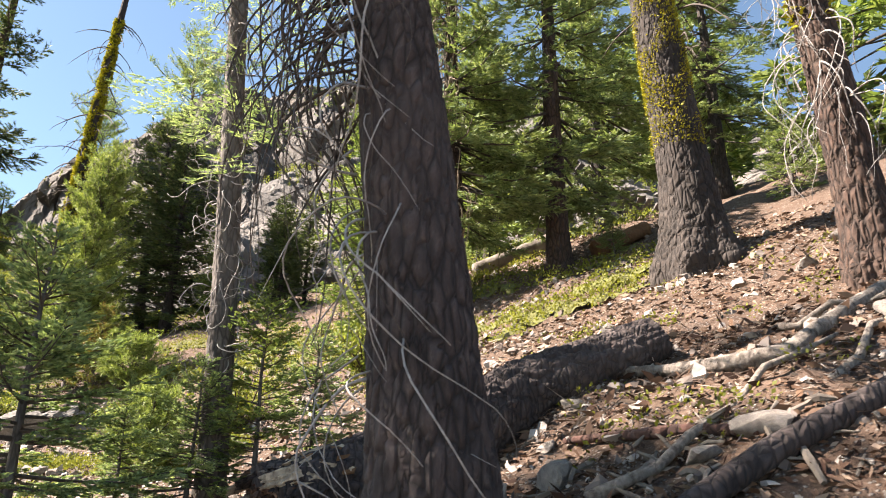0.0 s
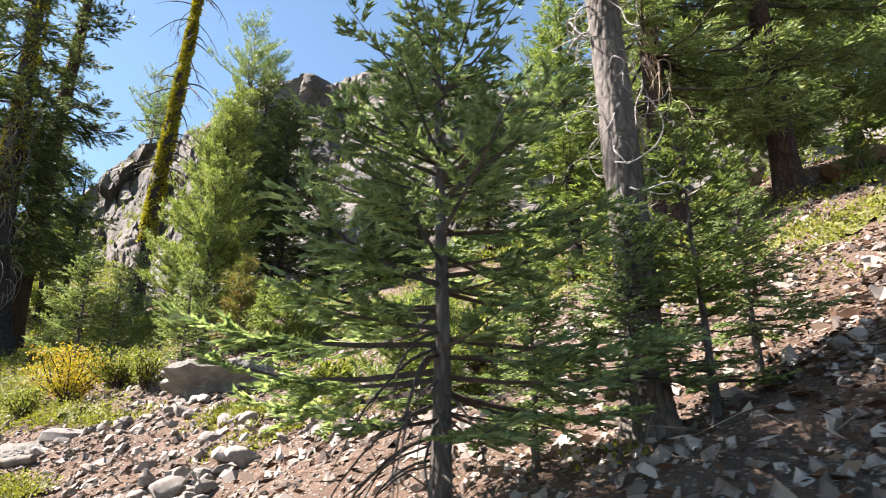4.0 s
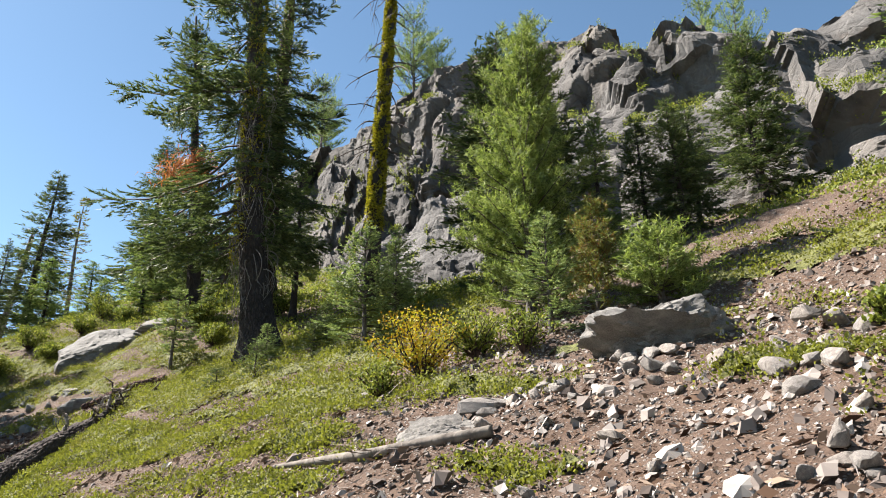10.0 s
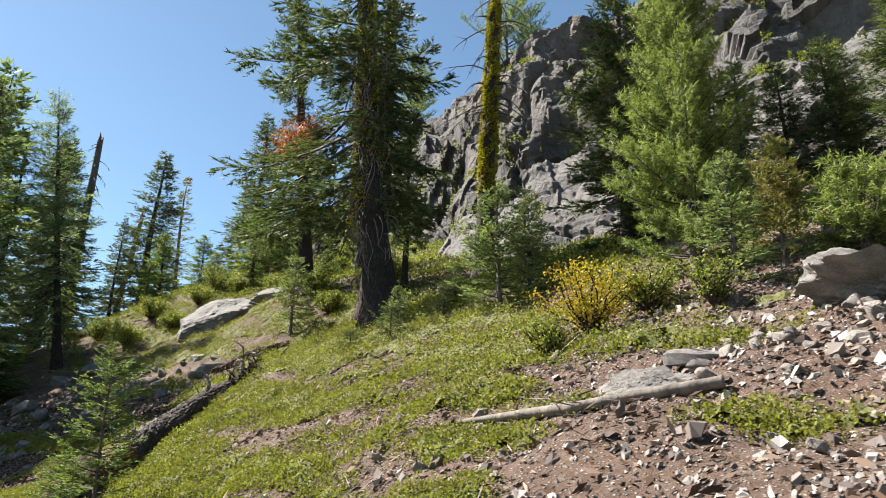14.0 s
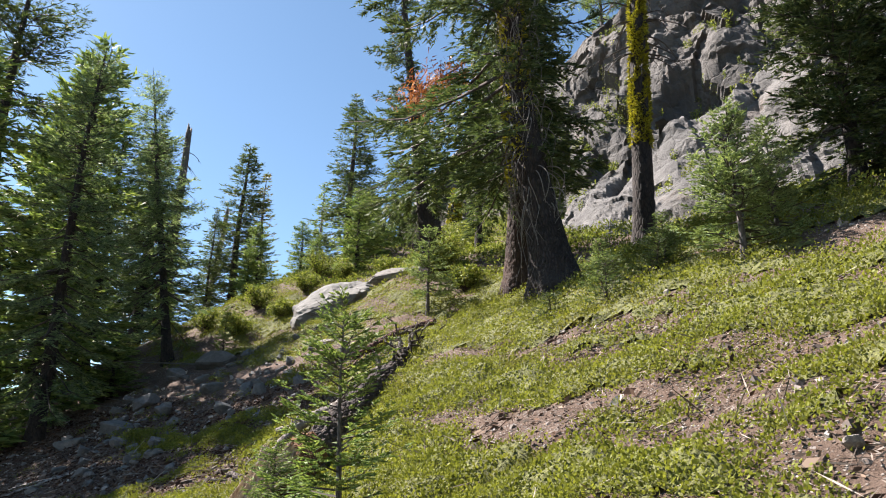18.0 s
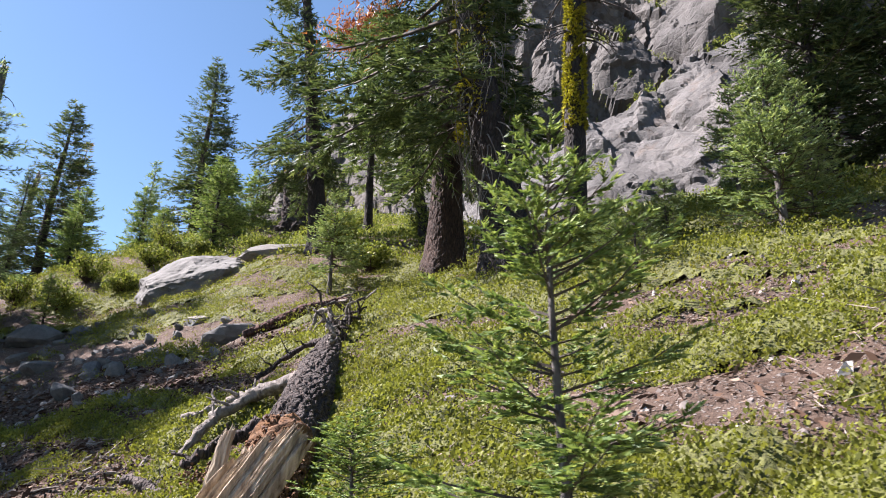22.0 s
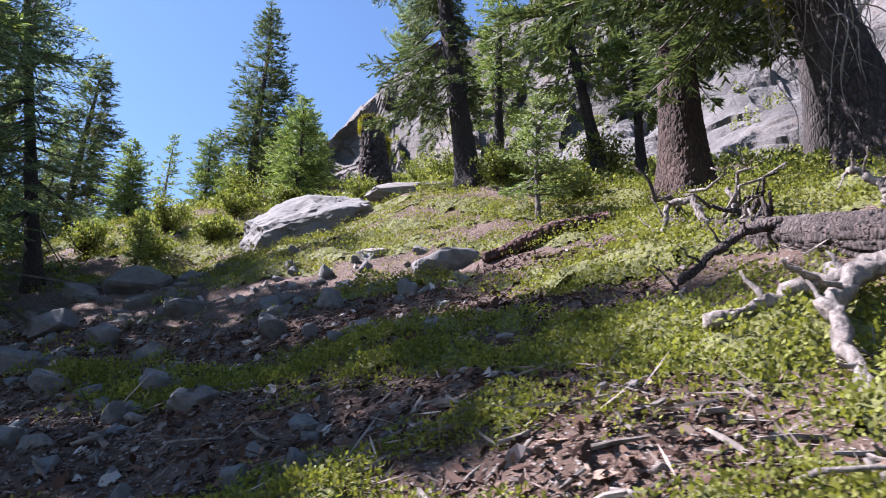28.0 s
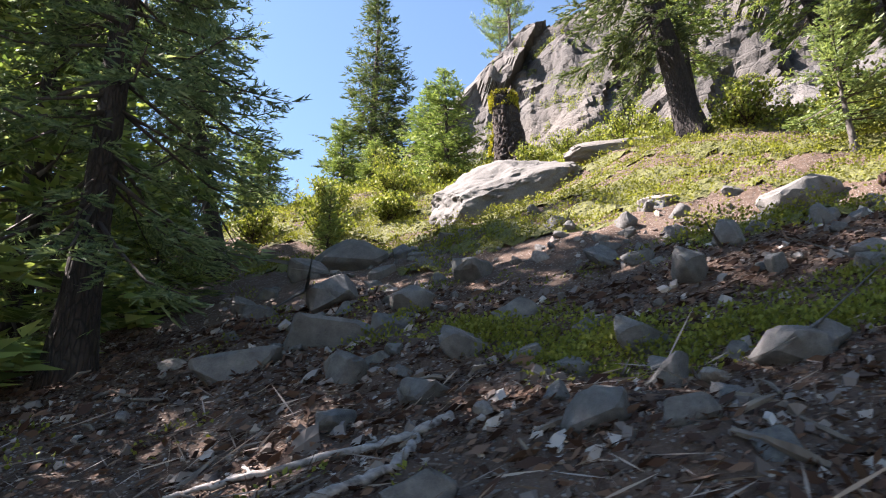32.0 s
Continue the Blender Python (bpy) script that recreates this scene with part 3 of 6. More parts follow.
def curly_twigs(seed, n, z0, z1, rad, length, mat, name, thick=0.009, sector=(0, 6.2832), lean=0.0, droop=0.10, curl=0.22, hug=0.0):
    """Dead twigs that wind down round a trunk, one mesh each."""
    rng = np.random.default_rng(seed)
    out = []
    for k in range(n):
        h, az, m = rng.uniform(z0, z1), rng.uniform(*sector), 20
        step = length * rng.uniform(0.45, 1.15) / m
        r = rad(h)
        P = [np.array([math.cos(az) * r + lean * h, math.sin(az) * r, h])]
        d = np.array([math.cos(az), math.sin(az), rng.uniform(-0.9, 0.3)])
        ax = unit(rng.normal(0, 1, 3))
        for i in range(m):
            ax = unit(ax + 0.35 * rng.normal(0, 1, 3))
            d = unit(d + curl * np.cross(ax, d) + np.array([0, 0, -droop]) + 0.05 * rng.normal(0, 1, 3))
            if hug:
                o = P[-1] - np.array([lean * P[-1][2], 0, 0])
                g = math.hypot(o[0], o[1])
                d = unit(d - hug * (g - r - 0.09) * np.array([o[0] / g, o[1] / g, 0]))
            P.append(P[-1] + d * step)
        P = np.array(P)
        q = np.linspace(0, 1, m + 1)
        t = thick * rng.uniform(0.5, 1.3)
        one = [tube(P, t * (1 - 0.75 * q), 5)]
        for b in range(rng.integers(0, 3)):
            i0 = int(rng.integers(5, m - 4))
            w = unit(P[i0 + 1] - P[i0] + 0.6 * step * rng.normal(0, 1, 3))
            one.append(tube(P[i0] + np.outer(np.linspace(0, 1, 4), w * length * 0.2), t * 0.5 * np.array([1, 0.8, 0.5, 0.2]), 4))
        out.append(quads_to_mesh(name, one, mat))
    return out


def moss_tufts(seed, n, z0, z1, rad, name, size=0.05, lean=0.0, mat=None):
    """Tufts of lichen on a trunk; rad gives the trunk's radius at a height."""
    rng = np.random.default_rng(seed)
    z = rng.uniform(z0, z1, n)
    a = rng.uniform(0, 2 * np.pi, n)
    keep = (np.sin(3 * z + 2 * a) + np.sin(7 * z - 3 * a) + rng.normal(0, 0.5, n)) > -0.5
    z, a = z[keep], a[keep]
    r = rad(z)
    B = np.stack([np.cos(a) * r + lean * z, np.sin(a) * r, z], 1)
    w = np.stack([np.cos(a), np.sin(a), np.full(len(a), 0.1)], 1)
    v, f = blades(rng, B, w, size * rng.uniform(0.5, 1.2, len(B)), size * 0.55, 0.6)
    return mesh_np(name, v, f, mat or MOSS)


def bark_trunk(name, seed, H, r0, r1, flare, mat, sides=64, rings=150, plate=0.05, lean=(0, 0), top_break=0.0, grain=(9.0, 2.6), dense=None, sweep=0.0):
    """A near trunk with bark plates raised by furrows."""
    rng = np.random.default_rng(seed)
    z = np.linspace(-0.4, H, rings)
    if dense:
        z = np.concatenate([np.linspace(-0.4, dense, rings - 24), np.linspace(dense, H, 25)[1:]])
    th = np.linspace(0, 2 * np.pi, sides, endpoint=False)
    V = np.zeros((rings, sides, 3))
    for i, zz in enumerate(z):
        k = max(0.0, zz) / H
        r = r0 + (r1 - r0) * k + flare * math.exp(-max(0.0, zz) / (flare * 2.2 + 0.05))
        for j, t in enumerate(th):
            p = Vector((math.cos(t) * r * grain[0], math.sin(t) * r * grain[0], zz * grain[1] + seed))
            w = noise.noise(p * 0.55) * 0.8
            ds, _ = noise.voronoi(p * 1.15 + Vector((w, w, 0.5 * w)))
            furrow = min(1.0, (ds[1] - ds[0]) * 6.5) * (0.75 + 0.35 * noise.noise(p * 0.8))
            root = 1 + 0.12 * math.cos(5 * t + seed) * math.exp(-max(0.0, zz) / 0.4)
            rr = r * root * (1 - plate + plate * furrow * 1.6 + 0.6 * plate * noise.fractal(Vector((p.x * 2.6, p.y * 2.6, p.z * 1.3)), 0.7, 2.2, 3))
            V[i, j] = (math.cos(t) * rr + lean[0] * zz - sweep * (1 - math.exp(-max(0.0, zz) / 3.5)) + 0.02 * math.sin(zz), math.sin(t) * rr + lean[1] * zz, zz if i < rings - 1 else zz + top_break * rng.normal())
    i, j = np.meshgrid(np.arange(rings - 1), np.arange(sides), indexing="ij")
    j2 = (j + 1) % sides
    f = np.stack([i * sides + j, i * sides + j2, (i + 1) * sides + j2, (i + 1) * sides + j], -1).reshape(-1, 4)
    v = np.vstack([V.reshape(-1, 3), [[lean[0] * H, lean[1] * H, H - 0.05]]])
    k = np.arange(sides)
    o = (rings - 1) * sides
    tri = np.vstack([f[:, :3], f[:, [0, 2, 3]], np.stack([o + k, o + (k + 1) % sides, np.full(sides, rings * sides)], -1)])
    return mesh_np(name, v, tri, mat, True)


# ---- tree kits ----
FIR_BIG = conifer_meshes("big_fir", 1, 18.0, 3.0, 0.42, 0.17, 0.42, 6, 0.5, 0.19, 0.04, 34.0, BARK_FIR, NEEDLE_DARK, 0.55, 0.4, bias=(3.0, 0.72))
FIR_MID = conifer_meshes("mid_fir", 2, 9.0, 1.55, 0.16, 0.05, 0.25, 6, 0.32, 0.15, 0.034, 40.0, BARK_FIR, NEEDLE_FIR, 0.75, 0.28)
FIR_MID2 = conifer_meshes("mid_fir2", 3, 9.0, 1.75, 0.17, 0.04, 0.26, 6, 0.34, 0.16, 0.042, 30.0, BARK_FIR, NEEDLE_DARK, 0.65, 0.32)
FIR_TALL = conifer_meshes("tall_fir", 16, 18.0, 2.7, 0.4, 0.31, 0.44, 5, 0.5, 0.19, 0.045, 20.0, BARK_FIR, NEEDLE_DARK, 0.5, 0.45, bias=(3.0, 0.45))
FIR_FAR = conifer_meshes("far_fir", 15, 12.0, 2.1, 0.2, 0.04, 0.36, 6, 0.36, 0.28, 0.10, 13.0, BARK_FIR, NEEDLE_FIR, 0.65, 0.32)
FIR_RIDGE = conifer_meshes("ridge_fir", 17, 4.5, 1.15, 0.1, 0.05, 0.2, 6, 0.28, 0.13, 0.045, 30.0, BARK_FIR, NEEDLE_FIR, 0.65, 0.32)
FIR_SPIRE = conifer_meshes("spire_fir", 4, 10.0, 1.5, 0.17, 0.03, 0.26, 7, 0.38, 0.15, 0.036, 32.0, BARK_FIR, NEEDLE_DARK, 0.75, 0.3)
FIR_YOUNG = conifer_meshes("young_fir", 5, 2.5, 0.75, 0.045, 0.06, 0.115, 6, 0.14, 0.06, 0.02, 75.0, BARK_GREY, NEEDLE_BLUE, 0.7, 0.25, "fir", 0.12, boughs=True)
FIR_YOUNG2 = conifer_meshes("young_fir2", 6, 2.5, 0.68, 0.05, 0.24, 0.12, 7, 0.2, 0.06, 0.024, 75.0, BARK_GREY, NEEDLE_BLUE, 0.6, 0.4, "fir", 0.05, boughs=True)
FIR_NEAR = conifer_meshes("near_fir", 7, 2.6, 0.85, 0.05, 0.24, 0.115, 7, 0.25, 0.048, 0.018, 130.0, BARK_GREY, NEEDLE_NEAR, 0.65, 0.35, "fir", 0.1, boughs=True)
FIR_SAPLING = conifer_meshes("fir_sapling", 8, 2.3, 0.58, 0.035, 0.08, 0.11, 6, 0.18, 0.042, 0.016, 160.0, BARK_GREY, NEEDLE_FIR, 0.45, 0.35, "fir", 0.12, boughs=True)
PINE_MID = conifer_meshes("pine", 9, 7.0, 1.3, 0.1, 0.03, 0.2, 8, 0.05, 0.115, 0.019, 88.0, BARK_GREY, NEEDLE_PINE, 0.5, 0.3, "pine", 0.25)
PINE_BUSH = conifer_meshes("pine_bush", 10, 1.2, 0.7, 0.04, 0.05, 0.085, 7, 0.05, 0.1, 0.015, 110.0, BARK_GREY, NEEDLE_PINE, 0.5, 0.3, "pine", 0.35)
PINE_RUST = conifer_meshes("rust_pine", 11, 2.0, 0.55, 0.04, 0.1, 0.11, 6, 0.08, 0.09, 0.018, 85.0, BARK_GREY, NEEDLE_RUST, 0.6, 0.35, "pine", 0.2)
PINE_TOP = conifer_meshes("ridge_pine", 12, 6.0, 2.0, 0.14, 0.3, 0.4, 6, 0.05, 0.17, 0.03, 30.0, BARK_GREY, NEEDLE_FIR, 0.35, 0.4, "pine", 0.3)
TREE_SPARSE = conifer_meshes("sparse_fir", 13, 12.0, 1.0, 0.16, 0.1, 0.32, 4, 0.3, 0.16, 0.06, 12.0, BARK_GREY, NEEDLE_RUST, 0.7, 0.4)
TREE_GREYING = conifer_meshes("greying_fir", 14, 12.0, 1.6, 0.2, 0.1, 0.34, 5, 0.3, 0.2, 0.08, 11.0, BARK_GREY, NEEDLE_FIR, 0.7, 0.4)

FIR_OPEN = conifer_meshes("open_fir", 28, 9.0, 1.6, 0.16, 0.16, 0.32, 7, 0.5, 0.11, 0.024, 62.0, BARK_FIR, NEEDLE_BLUE, 0.7, 0.35)
FIR_DENSE = conifer_meshes("dense_fir", 27, 14.0, 2.5, 0.26, 0.15, 0.4, 7, 0.55, 0.16, 0.034, 22.0, BARK_FIR, NEEDLE_OLIVE, 0.6, 0.4)

FIR_OPEN2 = conifer_meshes("slender_fir", 26, 9.0, 1.3, 0.2, 0.3, 0.3, 6, 0.4, 0.15, 0.034, 40.0, BARK_FIR, NEEDLE_FIR, 0.6, 0.4)
FIRS = "firs on the slope"
YOUNG = "young firs on the slope"

NEEDLE_DEAD = mat_leaf("dead_needles", (0.16, 0.045, 0.02), (0.33, 0.11, 0.045), (0.45, 0.2, 0.09), 0.3)
# two large shaggy firs in the middle of the slope
T1 = plant_tree("fir_tree", {**FIR_BIG, "trunk": bark_trunk("shaggy_trunk", 21, 18, 0.41, 0.05, 0.26, BARK_FIR, 96, 240, 0.05, (0, 0), 0.0, (15.0, 3.4), 6.0, 0.75),
                             "extra": [("dead_branch", curly_twigs(21, 120, 1.8, 8.0, lambda z: 0.42 - 0.02 * z, 1.9, TWIG_GREY, "hanging_twig", 0.011, (2.2, 6.6), 0.0, 0.26, 0.14, 0.9)),
                                       ("lichen", moss_tufts(22, 7000, 2.6, 12, lambda z: 0.42 - z * 0.02, "lichen_a", 0.1))]},
                -14.97, 19.15, 18, "large shaggy fir with pale dead twigs and lichen", turn=0, lean=(-2.5, 0), group=FIRS)
for ob in T1.children:
    kind = ob.name.split(".")[0]
    if kind != "trunk":
        ob.location.x -= 0.45 if kind == "dead_branch" else 0.62
plant_tree("fir_tree", {**FIR_BIG, "trunk": bark_trunk("red_trunk", 23, 18, 0.60, 0.08, 0.34, BARK_RED, 130, 280, 0.045, (0, 0), 0.0, (12.0, 4.4), 6.0),
                             "extra": [("lichen", moss_tufts(24, 1500, 6, 12, lambda z: 0.62 - z * 0.03, "lichen_b", 0.09))]},
                -16.88, 22.15, 19, "tall fir with furrowed reddish brown bark", turn=160, lean=(-1, 0), wide=0.6, group=FIRS)
plant_tree("fir_tree", {**FIR_BIG, "trunk": bark_trunk("lean_trunk", 25, 18, 0.5, 0.07, 0.22, BARK_FIR, 40, 140, 0.06)},
                -21.15, 25.2, 14, "dark leaning fir in front of the cliff", turn=0, lean=(-7, 0), wide=0.72, group=FIRS)
plant_tree("fir_tree", FIR_OPEN2, -18.1, 25.5, 8.5, "slender fir with a bare lower trunk before the rock", turn=0, lean=(-9, 0), wide=0.9, group=FIRS)
plant_tree("fir_tree", FIR_OPEN2, -20.7, 28.2, 8.0, "slender fir with a bare lower trunk before the rock", turn=210, wide=0.9, group=FIRS)
plant_tree("fir_tree", FIR_OPEN2, -17.25, 25.15, 6.5, "slender fir with a bare lower trunk before the rock", turn=100, wide=0.9, group=FIRS)

# a long dead bough with rust-brown needles on the shaggy fir
rng = np.random.default_rng(29)
q = np.linspace(0, 1, 12)
P = np.stack([-0.3 - 3.3 * q, 0.1 + 0.9 * q, 6.2 + 0.9 * q - 0.7 * q ** 2], 1) + np.cumsum(rng.normal(0, 0.03, (12, 3)), 0)
part("dead_bough", quads_to_mesh("dead_bough", [tube(P, 0.04 * (1 - 0.8 * q), 6)] + [tube(np.stack([P[i], P[i] + rng.normal(0, 0.35, 3) + np.array([-0.2, 0, -0.2])]), np.array([0.012, 0.004]), 4) for i in range(5, 12) for _ in range(3)], TWIG_DARK), T1, "bare dead bough")
B = P[rng.integers(7, 12, 1500)] + rng.normal(0, 1, (1500, 3)) * np.array([0.3, 0.3, 0.22]) + np.array([-0.1, 0, -0.2])
v, f = blades(rng, B, rng.normal(0, 0.5, (1500, 3)) + np.array([-0.2, 0, -0.6]), 0.2 * rng.uniform(0.5, 1.2, 1500), 0.035)
part("dead_needles", mesh_np("dead_needles", v, f, NEEDLE_DEAD), T1, "rust-brown dead needles")

# lichen-covered snag
snag_limbs = bare_limbs(31, 46, 5.0, 13.5, 0.3, 14.5, 1.9, 1.6, TWIG_DARK, "snag_limbs", 0.03, 0.5)
SNAG = {"H": 14.5, "trunk": bark_trunk("snag_trunk", 31, 14.5, 0.29, 0.10, 0.12, BARK_FIR, 32, 140, 0.05),
        "extra": [("dead_branch", snag_limbs), ("lichen", moss_tufts(32, 15000, 2.9, 12.8, lambda z: 0.295 - 0.0125 * z, "snag_lichen", 0.11))]}
plant_tree("dead_tree", SNAG, -14.0, 23.76, 15.5, "dead standing trunk coated in yellow lichen", "dead tree", lean=(2.6, 0))

# pines and firs in front of the cliff
plant_tree("pine_tree", PINE_MID, -7.65, 14.3, 5.7, "bright green bushy pine", "tree", 30)
plant_tree("fir_tree", FIR_MID2, -9.2, 20.5, 7.9, "dense dark fir beside the pine", turn=60, wide=1.15, group=FIRS)
plant_tree("fir_tree", FIR_MID2, -8.0, 19.6, 6.4, "dense dark fir beside the pine", turn=200, wide=1.3, group=FIRS)
plant_tree("fir_tree", FIR_YOUNG, -10.8, 16.9, 2.2, "small pale green fir", turn=0, group=YOUNG)
plant_tree("fir_tree", FIR_YOUNG, -7.2, 12.5, 1.75, "small blue-green fir behind the boulder", turn=80, wide=1.15, group=YOUNG)
plant_tree("pine_tree", PINE_RUST, -6.6, 13.2, 1.8, "young pine with rusty dying needles", "tree", 0)
plant_tree("pine_bush", PINE_BUSH, -5.75, 13.0, 1.05, "low bushy green pine", "bush", 0, wide=1.35)
plant_tree("fir_tree", FIR_MID, -6.5, 19.2, 4.0, "pale green fir below the cliff", turn=15, wide=1.2, group=FIRS)
plant_tree("fir_tree", FIR_MID2, -5.4, 21.3, 3.9, "dark fir crowded below the cliff", turn=145, wide=1.1, group=FIRS)
plant_tree("fir_tree", FIR_MID2, -4.7, 19.2, 3.6, "dark fir crowded below the cliff", turn=245, wide=1.2, group=FIRS)
plant_tree("fir_tree", FIR_MID2, -2.25, 22.2, 5.6, "dark fir below the cliff", turn=45, wide=1.3, group=FIRS)
plant_tree("fir_tree", FIR_MID2, -4.2, 20.2, 3.6, "small dark fir below the cliff", turn=145, group=FIRS)
plant_tree("fir_tree", FIR_YOUNG2, -11.3, 18.6, 2.2, "thin young fir in the shade", turn=45, group=YOUNG)
plant_tree("fir_tree", FIR_YOUNG, -11.3, 16.5, 2.75, "spreading pale green fir", turn=145, wide=1.2, group=YOUNG)
plant_tree("fir_tree", FIR_YOUNG, -13.5, 16.6, 0.95, "low spreading fir at the foot of the trees", turn=10, wide=1.5, group=YOUNG)
plant_tree("fir_tree", FIR_YOUNG, -12.6, 17.6, 1.0, "low spreading fir at the foot of the trees", turn=200, wide=1.6, group=YOUNG)
plant_tree("fir_tree", FIR_YOUNG2, -19.45, 21.8, 2.5, "thin young fir with a bare lower trunk", turn=90, wide=1.1, group=YOUNG)
plant_tree("fir_tree", FIR_MID, -1.2, 11.3, 5.6, "sunlit fir with hanging boughs", turn=33, wide=1.1, group=FIRS)
plant_tree("pine_bush", PINE_BUSH, -3.05, 7.5, 0.95, "feathery pine seedling on the scree", "bush", 50)

# beside the path
plant_tree("fir_tree", {**FIR_NEAR, "extra": [("dead_branch", bare_limbs(67, 16, 0.25, 0.95, 0.05, 2.6, 0.85, 2.2, TWIG_DARK, "under_limb", 0.008, 0.45, (2.6, 5.4)))]}, -2.77, 4.7, 2.7, "dark green young fir beside the path", turn=0, group=YOUNG)
plant_tree("fir_tree", FIR_NEAR, -2.35, 5.3, 1.15, "dark green fir seedling", turn=70, wide=0.9, group=YOUNG)
plant_tree("fir_tree", FIR_NEAR, -1.85, 5.35, 1.35, "dark green fir seedling", turn=170, wide=1.0, group=YOUNG)
plant_tree("pine_tree", FIR_SAPLING, -1.42, 5.5, 1.75, "thin sapling with bright needles", "sapling", 10, group=YOUNG)
plant_tree("fir_tree", FIR_NEAR, -1.05, 5.8, 1.3, "dark green fir seedling", turn=250, wide=1.0, group=YOUNG)
plant_tree("fir_tree", FIR_SAPLING, -14.0, 10.1, 2.15, "slim fir sapling beside the path", "sapling", 40, lean=(-1, 0), group=YOUNG)
plant_tree("fir_tree", FIR_SAPLING, -14.95, 10.5, 1.0, "bushy fir seedling beside the path", "sapling", 140, wide=1.5, group=YOUNG)

# far firs on the ridge
for x, y, H, kit, turn, wide, text in (
        (-45.9, 42.2, 13.3, FIR_SPIRE, 0, 1.5, "tall dark fir on the ridge"),
        (-32.6, 36.9, 10.8, FIR_SPIRE, 40, 1.35, "tall spire-shaped fir on the ridge"),
        (-27.7, 30.6, 4.2, FIR_RIDGE, 80, 1.15, "broad young fir on the ridge"),
        (-29.0, 33.5, 3.6, FIR_RIDGE, 180, 1.5, "broad young fir on the ridge"),
        (-53.6, 62.3, 17.5, TREE_GREYING, 0, 1.0, "thin greying fir far off"),
        (-57.6, 58.0, 20.0, TREE_SPARSE, 0, 1.3, "rust-brown dying fir on the ridge"),
        (-44.0, 52.0, 6.5, TREE_SPARSE, 60, 0.8, "bare dying fir far off"),
        (-40.5, 30.0, 12.5, FIR_SPIRE, 120, 1.5, "tall dark fir on the ridge"),
        (-42.4, 31.5, 13.0, FIR_SPIRE, 200, 1.5, "tall dark fir on the ridge"),
        (-41.0, 35.0, 7.0, FIR_SPIRE, 20, 0.9, "slim dark fir on the ridge"),
        (-33.5, 22.3, 11.0, FIR_DENSE, 300, 0.85, "dense dark fir above the path"),
        (-30.3, 23.1, 13.0, FIR_DENSE, 0, 0.72, "large leaning fir with drooping boughs above the path"),
        (-27.7, 16.95, 11.5, FIR_DENSE, 50, 0.85, "large fir with drooping boughs beside the path"),
        (-30.9, 19.2, 13.0, FIR_FAR, 75, 1.0, "dense dark fir on the shaded side"),
        (-36.0, 22.0, 14.0, FIR_FAR, 10, 1.15, "dense dark fir on the shaded side"),
        (-40.0, 24.6, 13.5, FIR_FAR, 220, 1.15, "dense dark fir on the shaded side"),
        (-29.6, 20.4, 1.9, FIR_RIDGE, 90, 2.2, "low dark fir thicket beside the path"),
        # next five, bar the tall one, are unseen firs added to cast shade
        (-29.8, 14.8, 12.0, FIR_FAR, 30, 1.2, "dense dark fir on the shaded side"),
        (-31.2, 16.6, 16.3, FIR_TALL, 330, 0.95, "dense dark fir on the shaded side"),
        (-31.5, 10.5, 9.0, FIR_FAR, 230, 0.85, "unseen dense dark fir added to shade the path"),
        (-29.5, 12.4, 10.0, FIR_FAR, 70, 0.9, "unseen dense dark fir added to shade the path"),
        (-36.5, 18.6, 12.0, FIR_FAR, 270, 1.0, "dense dark fir on the shaded side"),
        (-31.0, 40.0, 4.0, FIR_RIDGE, 20, 1.4, "young fir on the ridge"),
        (-31.6, 31.6, 2.8, FIR_RIDGE, 120, 1.2, "broad young fir on the ridge"),
        (-33.4, 30.0, 2.4, FIR_RIDGE, 250, 1.3, "broad young fir on the ridge"),
        (-30.2, 30.9, 1.9, FIR_RIDGE, 310, 1.4, "broad young fir on the ridge"),
        (-36.5, 34.0, 4.2, FIR_RIDGE, 160, 1.2, "broad young fir on the ridge"),
        (-34.6, 26.4, 2.6, FIR_RIDGE, 45, 1.3, "broad young fir on the ridge"),
        (-28.3, 23.6, 1.7, FIR_RIDGE, 10, 0.9, "thin young fir beside a boulder"),
        (-34.0, 41.0, 4.5, FIR_RIDGE, 70, 1.4, "young fir on the ridge")):
    plant_tree("fir_tree", kit, x, y, H, text, turn=turn, wide=wide, lean=(-14, 0) if "leaning" in text else (0, 0), group="firs on the ridge")

# dead trunks on the ridge
DEAD_FAR = {"H": 10, "trunk": bark_trunk("dead_far", 41, 10, 0.26, 0.13, 0.1, BARK_GREY, 14, 40, 0.03, top_break=0.2),
            "extra": [("dead_branch", bare_limbs(41, 22, 5, 9.8, 0.26, 11, 1.0, 1.6, TWIG_DARK, "dead_far_limbs", 0.025))]}
plant_tree("dead_tree", DEAD_FAR, -41.6, 32.5, 12.8, "tall broken dead trunk on the ridge", "dead tree", lean=(1, 0))
plant_tree("dead_tree", DEAD_FAR, -52.6, 46.0, 12.0, "leaning broken dead trunk", "dead tree", lean=(8, 0))

